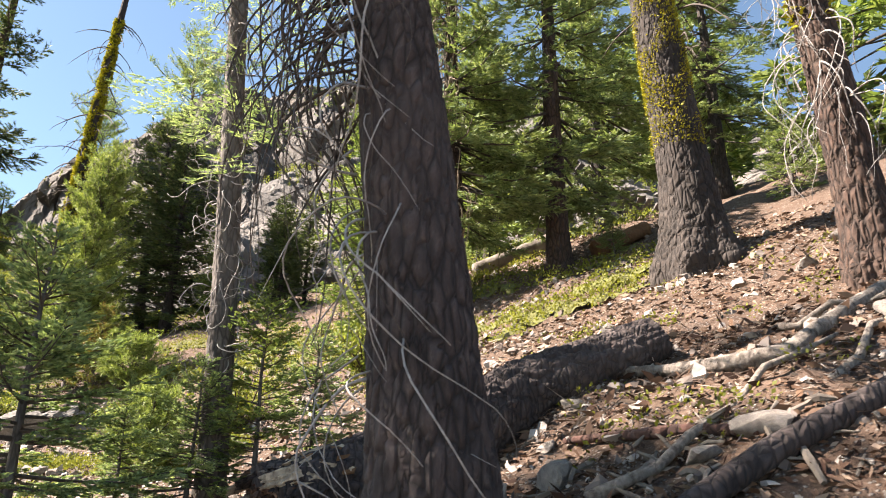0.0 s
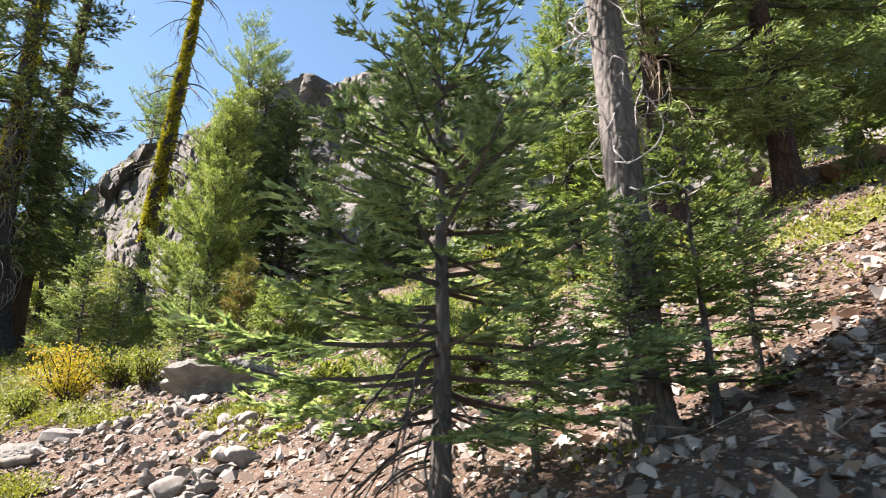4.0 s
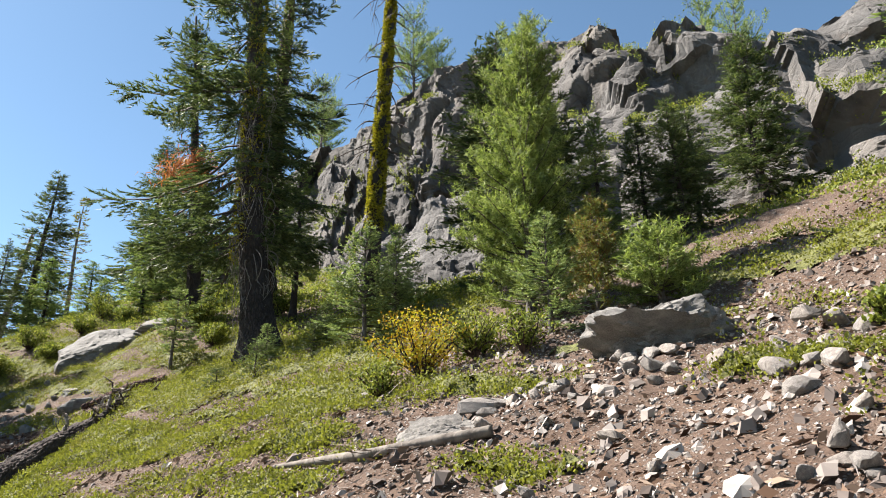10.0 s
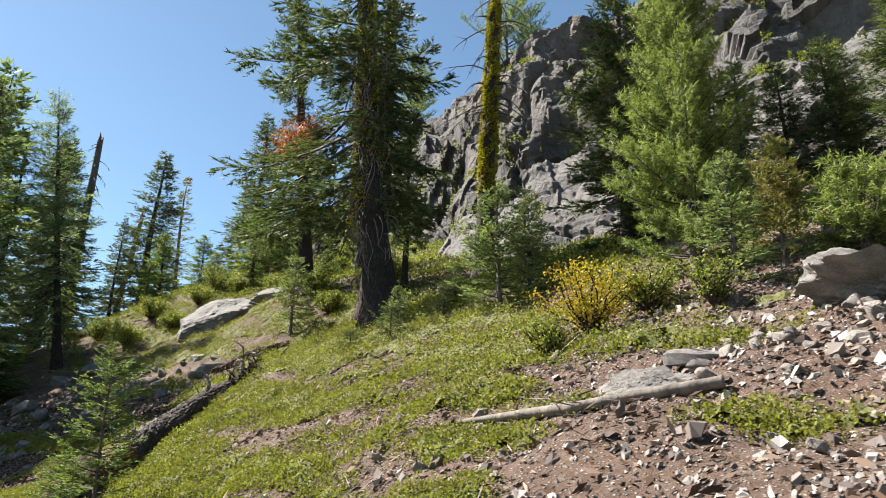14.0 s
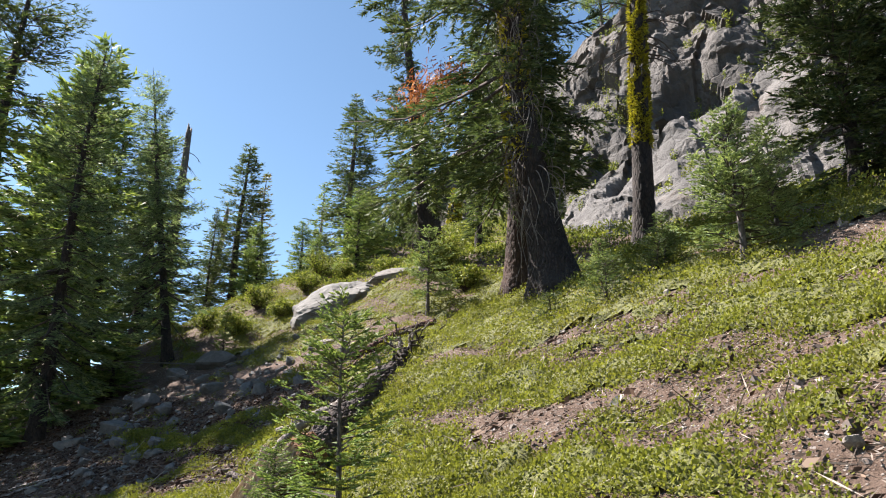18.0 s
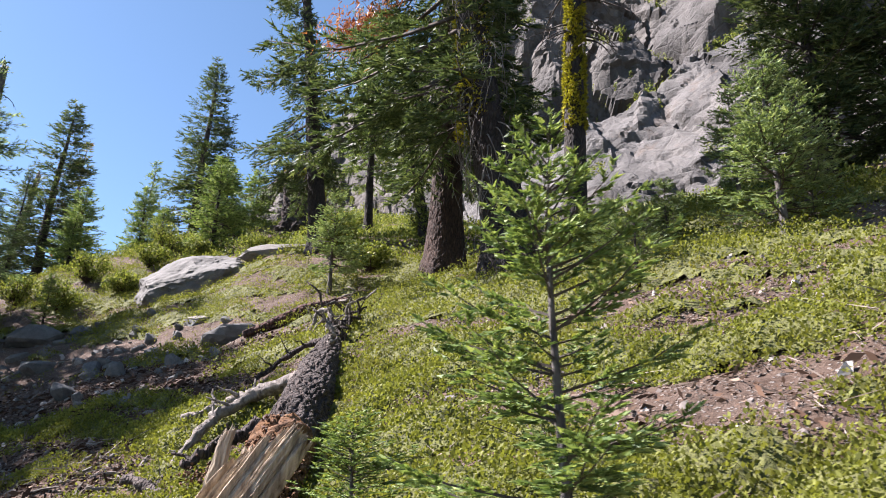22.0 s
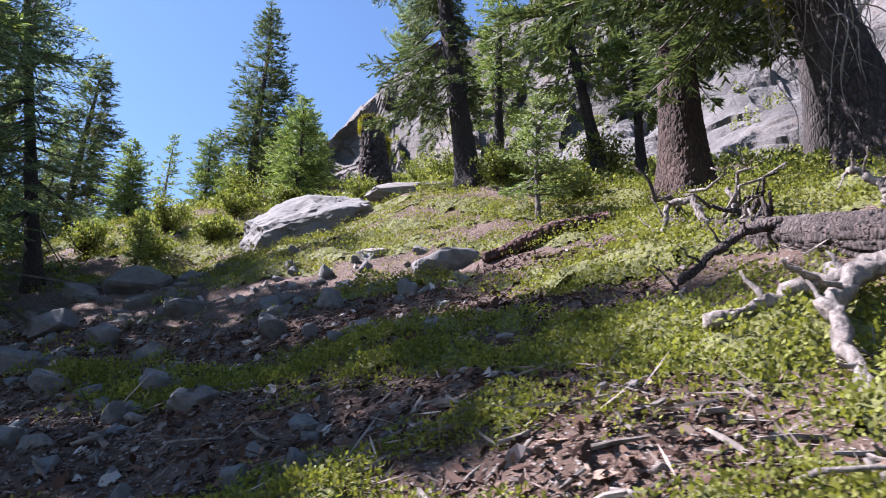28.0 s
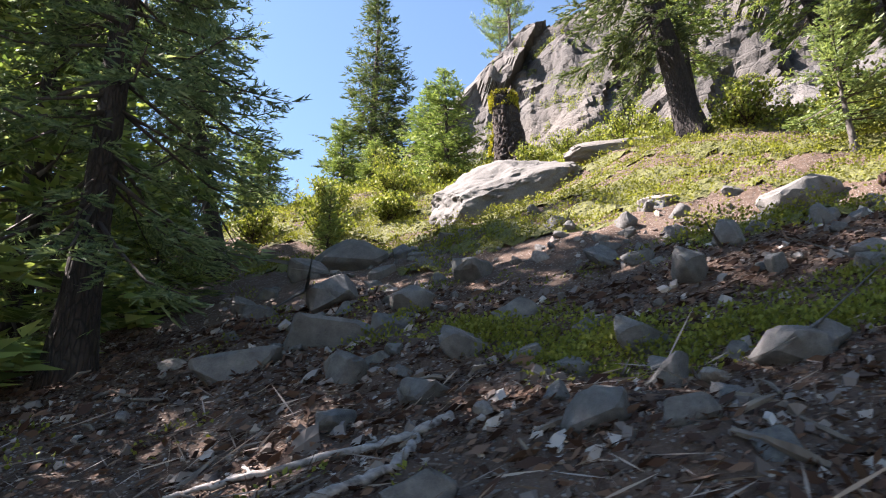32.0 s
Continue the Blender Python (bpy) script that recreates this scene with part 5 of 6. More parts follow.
for k in range(44):
    a, q = rng.uniform(0.35, 1.9), 0.02 + 0.55 * rng.uniform(0, 1) ** 2
    p = LOG_END + LOG_WAY * q + (LOG_SIDE * math.cos(a) + np.array([0, 0, math.sin(a)])) * (0.225 + 0.06 * q)
    part("splinter", quads_to_mesh("torn_strip", [chunk(rng, p, LOG_WAY + rng.normal(0, 0.35, 3), rng.uniform(0.03, 0.11), rng.uniform(0.012, 0.035))], SPLIT if k % 3 else WOOD_ROT, False), torn, "pale torn strip")
fallen("fallen_log", [on_ground(-1.5, 3.25, 0.02), on_ground(-0.95, 3.35, 0.08), on_ground(-0.3, 3.45, 0.06)], [0.1, 0.15, 0.14], BARK_NEAR, 89, "half-buried dark log beside the path", 0.015, 44, 120)
fallen("fallen_log", [on_ground(0.75, 3.05, 0.04), on_ground(1.5, 3.35, 0.06), on_ground(2.4, 3.5, 0.05)], [0.05, 0.07, 0.06], BARK_NEAR, 94, "dark half-buried log beside the leaning trunk", 0.015, 40, 90)
fallen("fallen_log", [on_ground(0.77, 4.60, 0.03), on_ground(1.10, 4.10, 0.03), on_ground(1.35, 3.88, 0.03), on_ground(1.56, 3.54, 0.03)], [0.02, 0.035, 0.04, 0.03], BARK_DECAY, 95, "thin reddish rotting branch in the litter", 0.2, 18, 90)
fallen("fallen_log", [on_ground(0.6, 13.0, 0.15), on_ground(2.4, 13.5, 0.18)], [0.15, 0.2], WOOD_GREY, 82, "pale weathered log against the trees", 0.06)
fallen("fallen_log", [on_ground(2.6, 11.4, 0.15), on_ground(3.6, 11.7, 0.15)], [0.16, 0.14], WOOD_ROT, 83, "short broken orange log", 0.1)
fallen("fallen_log", [on_ground(1.19, 5.42, 0.06), on_ground(1.60, 5.04, 0.06), on_ground(1.82, 4.48, 0.06), on_ground(2.14, 4.30, 0.06), on_ground(2.43, 4.46, 0.06), on_ground(3.24, 4.95, 0.06)], [0.03, 0.05, 0.055, 0.06, 0.055, 0.05], WOOD_LIMB, 84, "crooked weathered fallen branch", 0.15, 20)
fallen("fallen_log", [on_ground(-20.1, 19.25, 0.1), on_ground(-19.2, 19.75, 0.15), on_ground(-18.35, 20.2, 0.13)], [0.07, 0.16, 0.17], BARK_DECAY, 85, "short reddish decaying log", 0.3, 44)
fallen("fallen_log", [on_ground(-9.9, 10.4, 0.03), on_ground(-8.7, 9.75, 0.05), on_ground(-7.5, 9.7, 0.06)], [0.025, 0.05, 0.055], WOOD_GREY, 86, "weathered grey branch lying on the scree", 0.05)
BIRCHY = mat_plain_noise("mottled_dead_wood", (0.06, 0.05, 0.045), (0.37, 0.345, 0.325), 16, 0.9, (1, 1, 1.6), 0.8, 0.012)
forked = tagged(new("fallen_branch"), "pale mottled forked branch lying on stony soil", "branch", "dead branches on the ground")
for k, (way, r0, r1) in enumerate(((((-24.95, 14.74), (-24.67, 14.71), (-24.34, 14.74), (-24.03, 14.91), (-23.83, 15.08), (-23.68, 15.25)), 0.012, 0.026),
                                   (((-24.05, 14.12), (-23.84, 14.28), (-23.7, 14.45), (-23.73, 14.8), (-23.8, 15.06)), 0.02, 0.024),
                                   (((-24.49, 15.05), (-24.41, 15.16)), 0.009, 0.006), (((-24.03, 14.91), (-24.0, 15.02), (-24.06, 15.1)), 0.011, 0.005), (((-24.5, 14.73), (-24.62, 14.86)), 0.009, 0.004))):
    n = 6 * len(way)
    q = np.linspace(0, len(way) - 1, n)
    flat = np.stack([np.interp(q, range(len(way)), [w[c] for w in way]) for c in (0, 1)], 1)
    P = np.array([on_ground(x, y, 0.03) for x, y in flat]) + np.random.default_rng(300 + k).normal(0, 0.005, (n, 3))
    part("limb" if k < 2 else "twig", quads_to_mesh("forked_limb", [tube(P, np.linspace(r0, r1, n) * (1 + 0.16 * np.sin(q * 9 + k)), 10, 0.06, np.random.default_rng(k))], BIRCHY), forked)
for k, (x0, y0, x1, y1, r0) in enumerate(((0.7, 3.6, 2.4, 4.2, 0.035), (1.6, 3.4, 3.2, 4.6, 0.045), (2.4, 4.9, 3.6, 4.6, 0.03), (-18.0, 12.9, -16.6, 12.2, 0.03), (-18.9, 13.1, -17.9, 12.7, 0.02), (-21.6, 14.4, -20.9, 14.75, 0.011))):
    part_pts = crooked(on_ground(x0, y0, 0.04), on_ground(x1, y1, 0.08), 0.05, 90 + k)
    tagged(new("fallen_branch", quads_to_mesh("fallen_branch", [tube(part_pts, np.linspace(r0, r0 * 0.35, 7), 8, 0.08, np.random.default_rng(k))], WOOD_LIMB)), "weathered dead branch lying on the slope", "branch", "dead branches on the ground")

# ---- yellowing shrub ----


def shrub(name, x, y, H, R, mat, seed, label, n=2600, leaf=0.045):
    rng = np.random.default_rng(seed)
    e = new(name)
    e.location = (x, y, gz(x, y))
    stems, tips = [], []
    for k in range(26):
        az, sp = rng.uniform(0, 6.28), rng.uniform(0.2, 1.0)
        p = [np.zeros(3)]
        w = np.array([math.cos(az) * sp * R / H, math.sin(az) * sp * R / H, 1.0])
        for i in range(6):
            w = w + rng.normal(0, 0.25, 3) + np.array([0, 0, 0.05])
            p.append(p[-1] + unit(w) * H / 5.5)
        p = np.array(p)
        stems.append(tube(p, 0.018 * np.linspace(1, 0.25, 7), 5))
        tips.append(p[2:])
    tips = np.vstack(tips)
    part("stem", quads_to_mesh(name + "_stem", stems, BARK_RED), e)
    B = tips[rng.integers(0, len(tips), n)] + rng.normal(0, 1, (n, 3)) * np.array([0.10, 0.10, 0.06]) * H
    B[:, 2] = np.maximum(B[:, 2], 0.15 * H)
    v, f = blades(rng, B, rng.normal(0, 1, (n, 3)) + np.array([0, 0, 0.8]), leaf * rng.uniform(0.7, 1.2, n), leaf * 0.6, 0, True)
    part("leaves", mesh_np(name + "_leaves", v, f, mat), e)
    return tagged(e, label, "shrub")


shrub("shrub", -8.95, 12.5, 0.85, 0.85, LEAF_YELLOW, 101, "yellowing manzanita shrub with red stems", 4200, 0.04)
shrub("shrub", -9.45, 12.35, 0.42, 0.5, LEAF_SHRUB, 104, "green manzanita shrub beside the yellow one", 1600)
shrub("shrub", -8.2, 12.6, 0.6, 0.6, LEAF_SHRUB, 102, "green manzanita shrub beside the boulder", 2600)
shrub("shrub", -7.5, 12.0, 0.5, 0.4, LEAF_SHRUB, 103, "green manzanita shrub beside the boulder", 1500)

for k, (x, y, H, R) in enumerate(((-27.6, 29.6, 0.7, 0.8), (-22.8, 30.6, 0.9, 1.1), (-22.3, 28.6, 1.0, 1.2), (-28.6, 28.2, 0.8, 1.0), (-30.0, 27.0, 0.9, 1.1), (-29.4, 30.2, 1.1, 1.2), (-20.3, 24.4, 0.8, 0.9), (-19.0, 23.2, 0.7, 0.8), (-21.6, 30.0, 0.8, 1.0),
                                (-24.8, 28.4, 0.7, 0.9), (-27.8, 26.0, 0.6, 0.9), (-29.0, 24.8, 0.8, 1.0), (-31.0, 25.4, 0.9, 1.0), (-18.0, 25.6, 0.9, 1.0), (-24.2, 34.0, 1.0, 1.2), (-30.0, 36.5, 1.3, 1.5))):
    shrub("shrub", x, y, H, R, LEAF_SHRUB, 110 + k, "bright green shrub on the slope", 2200, 0.085)
shrub("shrub", -0.9, 8.4, 0.6, 0.7, LEAF_SHRUB, 140, "bright green shrub among the young trees", 2600, 0.05)
shrub("shrub", -2.6, 8.8, 0.7, 0.8, LEAF_SHRUB, 141, "bright green shrub among the young trees", 2600, 0.05)
shrub("shrub", -4.2, 9.6, 0.3, 0.4, LEAF_SHRUB, 142, "bright green shrub among the young trees", 2200, 0.05)

# ---- stones ----


def rock_mesh(name, seed, mat, flat=0.7, cuts=1, planes=None, rough=1.0):
    """An angular stone: a hull of few corners with chipped edges, or a ball cut by planes."""
    rng = np.random.default_rng(seed)
    bm = bmesh.new()
    if planes:
        bmesh.ops.create_icosphere(bm, subdivisions=6, radius=0.5)
        faces = [(unit(np.array(n, float)), d) for n, d in planes]
        for v in bm.verts:
            p = np.array(v.co)
            for n, d in faces:
                k = p @ n - d
                if k > 0:
                    p = p - n * k * 0.95
            v.co = p
    else:
        for k in range(15):
            p = rng.uniform(-1, 1, 3)
            p = p / np.max(np.abs(p)) ** 0.75 / max(0.6, np.linalg.norm(p) ** 0.5)
            bm.verts.new(p * 0.5)
        hull = bmesh.ops.convex_hull(bm, input=bm.verts[:])
        bmesh.ops.delete(bm, geom=[g for g in set(hull["geom_interior"] + hull["geom_unused"]) if isinstance(g, bmesh.types.BMVert)], context="VERTS")
        bmesh.ops.bevel(bm, geom=bm.edges[:], offset=0.055, segments=1, affect="EDGES")
        bmesh.ops.triangulate(bm, faces=bm.faces[:])
        if cuts:
            bmesh.ops.subdivide_edges(bm, edges=bm.edges[:], cuts=cuts, use_grid_fill=True)
        bmesh.ops.triangulate(bm, faces=bm.faces[:])
    for v in bm.verts:
        q = v.co.copy()
        q += q.normalized() * rough * (noise.noise(q * 3 + Vector((seed, 0, 0))) * 0.05 + noise.fractal(q * 7 + Vector((0, seed, 0)), 0.8, 2.1, 4) * 0.03)
        v.co = (q.x, q.y * 0.85, q.z * flat)
    bm.normal_update()
    for ed in bm.edges:
        ed.smooth = ed.calc_face_angle(0.0) < 0.42
    me = bpy.data.meshes.new(name)
    bm.to_mesh(me)
    bm.free()
    for p in me.polygons:
        p.use_smooth = True
    me.materials.append(mat)
    return me


ROCKS = [rock_mesh("stone", k, ROCK, (0.8, 0.62, 0.5)[k % 3], 0) for k in range(9)]
ROCKS_DARK = [rock_mesh("dark_stone", 20 + k, ROCK_DARK, (0.7, 0.55)[k % 2], 1) for k in range(5)]


def stone(x, y, sx, sy, sz, kind=0, turn=0.0, tilt=(0, 0), label="grey angular stone on the slope", name="stone", sink=0.3, dark=False, group="stones on the slope"):
    ob = new(name, (ROCKS_DARK if dark else ROCKS)[kind % (5 if dark else 9)])
    ob.location = (x, y, gz(x, y) + sz * (0.35 - sink))
    ob.scale = (sx, sy, sz / 0.6)
    ob.rotation_euler = (radians(tilt[0]), radians(tilt[1]), radians(turn))
    return tagged(ob, label, "rock", group)


BIG = rock_mesh("boulder", 40, ROCK_BOULDER, 0.9, 6, (((0.05, -0.35, 0.93), 0.23), ((-0.33, -0.66, -0.65), 0.09), ((-0.72, -0.28, -0.64), 0.06), ((0.95, -0.1, 0.2), 0.44), ((-0.75, -0.1, 0.65), 0.36), ((0, 0.95, 0.2), 0.35), ((0.4, -0.6, 0.6), 0.33), ((0.3, 0.1, 0.95), 0.29), ((0, 0, -1), 0.33)), 2.2)
b = stone(-6.12, 10.8, 1.7, 1.2, 0.85, 0, 8, (0, -17), "large grey boulder with a dark overhanging face", "boulder", 0.24)
b.data = BIG
b = stone(-25.0, 25.15, 3.3, 3.0, 1.6, 0, 8, (38, -15), "broad pale rock slab in the low shrubs", "boulder", 0.08)
b.data = rock_mesh("slab", 47, ROCK_PALE, 0.7, 5, (((-0.1, -0.05, 1.0), 0.22), ((0.4, 0.1, 0.9), 0.25), ((0.0, -0.5, 0.85), 0.3), ((-0.85, -0.3, 0.3), 0.42), ((0.1, -0.9, 0.4), 0.36), ((0.95, 0.1, 0.2), 0.44), ((0, 0.9, 0.3), 0.4), ((-0.6, 0.6, 0.5), 0.4)), 1.2)
b = stone(-22.4, 26.0, 3.0, 1.2, 0.7, 0, 20, (8, -8), "dark split rock beside the pale slab", "boulder", 0.25)
b.data = rock_mesh("slab2", 49, ROCK_PALE, 0.7, 5, (((-0.1, -0.5, 0.87), 0.2), ((0.4, -0.1, 0.9), 0.22), ((-0.9, -0.2, 0.3), 0.42), ((0.1, -0.95, 0.2), 0.3), ((0.95, 0.1, 0.2), 0.44), ((0, 0.9, 0.3), 0.4)))
for x, y, w, k in ((-20.75, 19.9, 1.1, 0), (-24.4, 19.4, 0.75, 1), (-20.75, 14.8, 0.36, 2), (-22.25, 17.55, 0.7, 3), (-27.2, 22.2, 1.25, 4), (-25.45, 22.5, 0.6, 0), (-23.6, 21.2, 0.55, 1), (-23.7, 17.5, 0.6, 2), (-22.7, 16.3, 0.62, 3), (-22.0, 15.5, 0.5, 4),
                   (-25.2, 17.3, 1.1, 0), (-25.6, 16.4, 0.9, 1), (-24.6, 16.0, 0.6, 2), (-24.9, 18.3, 0.9, 3), (-25.9, 18.6, 1.0, 4), (-23.9, 15.6, 0.45, 0), (-24.3, 15.3, 0.4, 1), (-23.55, 14.25, 0.42, 2)):
    w *= 0.8 if y < 19 else 1.0
    stone(x, y, w, w * 0.8, w * 0.5, k, 37 * k + 50 * x, (10 * k - 20, 6), "weathered grey boulder in the shade", "boulder", 0.2, True, "boulders beside the path")
for x, y, w, k in ((-5.2, 8.75, 0.45, 0), (-4.95, 7.5, 0.55, 1), (-5.25, 6.75, 0.5, 2), (-4.5, 7.7, 0.6, 3), (-4.7, 7.2, 0.4, 4), (-5.3, 7.6, 0.35, 5), (-7.7, 10.5, 0.4, 7), (-4.3, 8.9, 0.45, 8), (-6.5, 10.0, 0.4, 0), (-4.15, 11.2, 0.35, 1),
                   (1.6, 3.6, 0.55, 2), (2.9, 4.4, 0.5, 3), (1.1, 3.2, 0.4, 4), (0.9, 5.0, 0.35, 5), (3.4, 6.3, 0.5, 6), (4.0, 6.6, 0.6, 7), (-8.6, 11.6, 0.35, 3), (-9.0, 11.3, 0.3, 5)):
    w *= 0.6
    stone(x, y, w, w * 0.75, w * 0.5, k, 60 * k + 31 * x, (8 * k - 25, 5))


b = stone(-8.1, 10.25, 1.05, 0.9, 0.42, 1, 25, (24, -10), "flat grey slab of stone on the scree", sink=0.38)
b.data = rock_mesh("scree_slab", 51, ROCK_BOULDER, 0.8, 5, (((0.05, -0.1, 1.0), 0.2), ((-0.3, -0.9, 0.3), 0.3), ((0.7, -0.6, 0.3), 0.36), ((-0.9, 0.2, 0.35), 0.38), ((0.9, 0.4, 0.2), 0.4), ((0.1, 0.95, 0.2), 0.36), ((-0.4, -0.3, 0.9), 0.24)), 1.6)
stone(-7.72, 10.62, 0.6, 0.42, 0.16, 4, 35, (22, -8), "pale flat stone beside the slab", sink=0.2)
stone(-5.15, 6.95, 0.45, 0.36, 0.22, 2, 70, (12, 6), "large pale stone on the scree", sink=0.2)


rng = np.random.default_rng(152)
for x, y, n, reach, top in ((-4.75, 7.55, 26, 0.6, 0.3), (-3.75, 9.6, 24, 0.6, 0.36), (-4.9, 9.4, 14, 0.5, 0.3), (-6.2, 10.3, 18, 0.7, 0.24), (-7.2, 10.7, 12, 0.5, 0.2)):
    for k in range(n):
        s = float(np.clip(rng.lognormal(-1.75, 0.45), 0.07, top))
        px, py = x + reach * rng.normal() * 0.7, y + reach * rng.normal() * 0.6
        stone(px, py, s, s * rng.uniform(0.6, 1.0), s * rng.uniform(0.45, 0.75), int(rng.integers(0, 9)), rng.uniform(0, 360), (rng.uniform(-25, 25), rng.uniform(-25, 25)), "grey angular stone in a heap on the scree", sink=rng.uniform(0.0, 0.2))


def sampler(seed, n, box):
    rng = np.random.default_rng(seed)
    return rng, rng.uniform(box[0], box[1], n), rng.uniform(box[2], box[3], n)


def patch(x, y, k=1.0, o=0.0):
    return (np.sin(0.9 * k * x + 1.3 * k * y + o) + np.sin(1.7 * k * y - 1.1 * k * x + 2 * o + 1) + 0.7 * np.sin(2.9 * k * x + 0.8 * k * y + o) + 0.5 * np.sin(4.3 * k * y + 3.1 * k * x)) / 3.2


def scree(x, y):
    """How stony the slope is, 0 to 1."""
    u, v = along_up(x, y)
    a = np.exp(-(((x + 4.2) / 5.2) ** 4)) * np.exp(-(((v - 4.5) / 5.0) ** 4))
    b = 0.5 * np.exp(-(((x + 24.5) / 4.0) ** 4)) * np.exp(-(((v - 4.5) / 4.5) ** 4))
    c = 0.35 * np.exp(-(((x - 2.0) / 4.0) ** 4)) * np.exp(-(((v - 4.0) / 6) ** 4))
    return np.clip(a + b + c + 0.10, 0, 1)


def green(x, y):
    """How thick the mat of low manzanita is, below zero where there is none."""
    u, v = along_up(x, y)
    m = 0.85 * np.exp(-(((x + 14.2) / 5.0) ** 6)) * (1 / (1 + np.exp(-(v - 2.2) * 2.2)))
    m = m * np.clip((x + 20.0) / 0.8, 0.25, 1) + 0.6 / (1 + np.exp(-(v - 8.6) * 1.2)) * (x < -9) + 0.42 * np.exp(-(((x + 22) / 4.5) ** 4)) * (1 / (1 + np.exp(-(v - 2.0) * 2)))
    m = m + 0.35 * np.exp(-(((x + 2.5) / 3.0) ** 2 + ((y - 13.0) / 2.5) ** 2)) + 0.4 * np.exp(-(((x + 0.5) / 4.0) ** 4 + ((v - 8.0) / 2.6) ** 4)) + 0.6 * np.exp(-(((x + 30) / 5.0) ** 4)) / (1 + np.exp(-(v - 6.6) * 2)) + 0.25
    m = m - 0.9 * np.exp(-(((x + 15.2) / 0.7) ** 2 + ((y - 11.0) / 0.5) ** 2)) - 0.8 * np.exp(-(((x + 18.6) / 1.3) ** 2 + ((y - 12.9) / 0.45) ** 2))
    m = m + 1.1 * np.exp(-(((x - 0.8) / 3.6) ** 2 + ((y - 20.4) / 1.6) ** 2)) + 0.5 * np.exp(-(((x + 14.6) / 1.3) ** 2 + ((y - 13.4) / 0.9) ** 2)) - 0.8 * np.exp(-(((0.8 * (x + 12.6) + 0.6 * (y - 12.2)) / 1.5) ** 2 + ((0.8 * (y - 12.2) - 0.6 * (x + 12.6)) / 0.5) ** 2))
    m = m + 0.75 * np.exp(-(((x - 2.6) / 1.6) ** 2 + ((y - 7.4) / 0.9) ** 2))
    m = m - 2.6 * np.exp(-(((x + 25.0) / 1.45) ** 4 + ((y - 25.1) / 1.05) ** 4)) - 1.6 * np.exp(-(((x + 20.75) / 0.6) ** 4 + ((y - 19.85) / 0.5) ** 4)) - 1.2 * np.exp(-(((x + 20.9) / 1.1) ** 2 + ((y - 14.5) / 0.6) ** 2)) - 1.0 * np.exp(-(((x + 19.2) / 1.1) ** 4 + ((y - 19.6) / 0.7) ** 4)) - 1.6 * np.exp(-(((x + 27.2) / 0.8) ** 4 + ((y - 22.1) / 0.6) ** 4))
    m = m + 0.06 * np.exp(-(((x + 14.4) / 4.6) ** 6)) * (v > 2.0) - 0.38 / (1 + np.exp(-(x + 8.0) * 3)) / (1 + np.exp((v - 7.0) * 2)) / (1 + np.exp((x + 0.8) * 3))
    return m + 0.7 * patch(x, y, 0.9, 0.6) + 1.1 * patch(0.42 * u, 1.6 * v, 1.3, 2.0) + 1.0 * patch(0.5 * u, 2.1 * v, 2.2, 0.7) + 0.5 * patch(x, y, 5.0, 1.0) + 0.2 * patch(x, y, 11.0, 3.0) - 0.8


# jumble of boulders beside the shaded path
rng, xs, ys = sampler(31, 420, (-27.5, -20.2, 13.5, 24))
u_, v_ = along_up(xs, ys)
keep = (v_ > 2.6) & (v_ < 8.8) & (patch(xs, ys, 1.0, 0.6) < 0.35)
for i in np.flatnonzero(keep)[:170]:
    s = float(np.clip(rng.lognormal(-1.55, 0.5), 0.1, 0.6))
    stone(float(xs[i]), float(ys[i]), s, s * rng.uniform(0.6, 1), s * rng.uniform(0.4, 0.75), int(rng.integers(0, 5)), rng.uniform(0, 360), (rng.uniform(-35, 35), rng.uniform(-35, 35)), "angular grey boulder beside the shaded path", "boulder", 0.25, rng.uniform() < 0.93, "boulders beside the path")

# single stones near the path, the rest joined
rng, xs, ys = sampler(5, 1800, (-28, 4, 2, 16))
w = scree(xs, ys)
u_, v_ = along_up(xs, ys)
keep = (rng.uniform(0, 1, len(xs)) < w * 0.9) & (v_ > 1.5) & (v_ < 7.5) & (green(xs, ys) < 0.45)
for i in np.flatnonzero(keep)[:175]:
    s = float(np.clip(rng.lognormal(-2.25, 0.45), 0.05, 0.34))
    stone(float(xs[i]), float(ys[i]), s, s * rng.uniform(0.6, 1), s * rng.uniform(0.4, 0.7), int(rng.integers(0, 9)), rng.uniform(0, 360), (rng.uniform(-25, 25), rng.uniform(-25, 25)), sink=0.15)


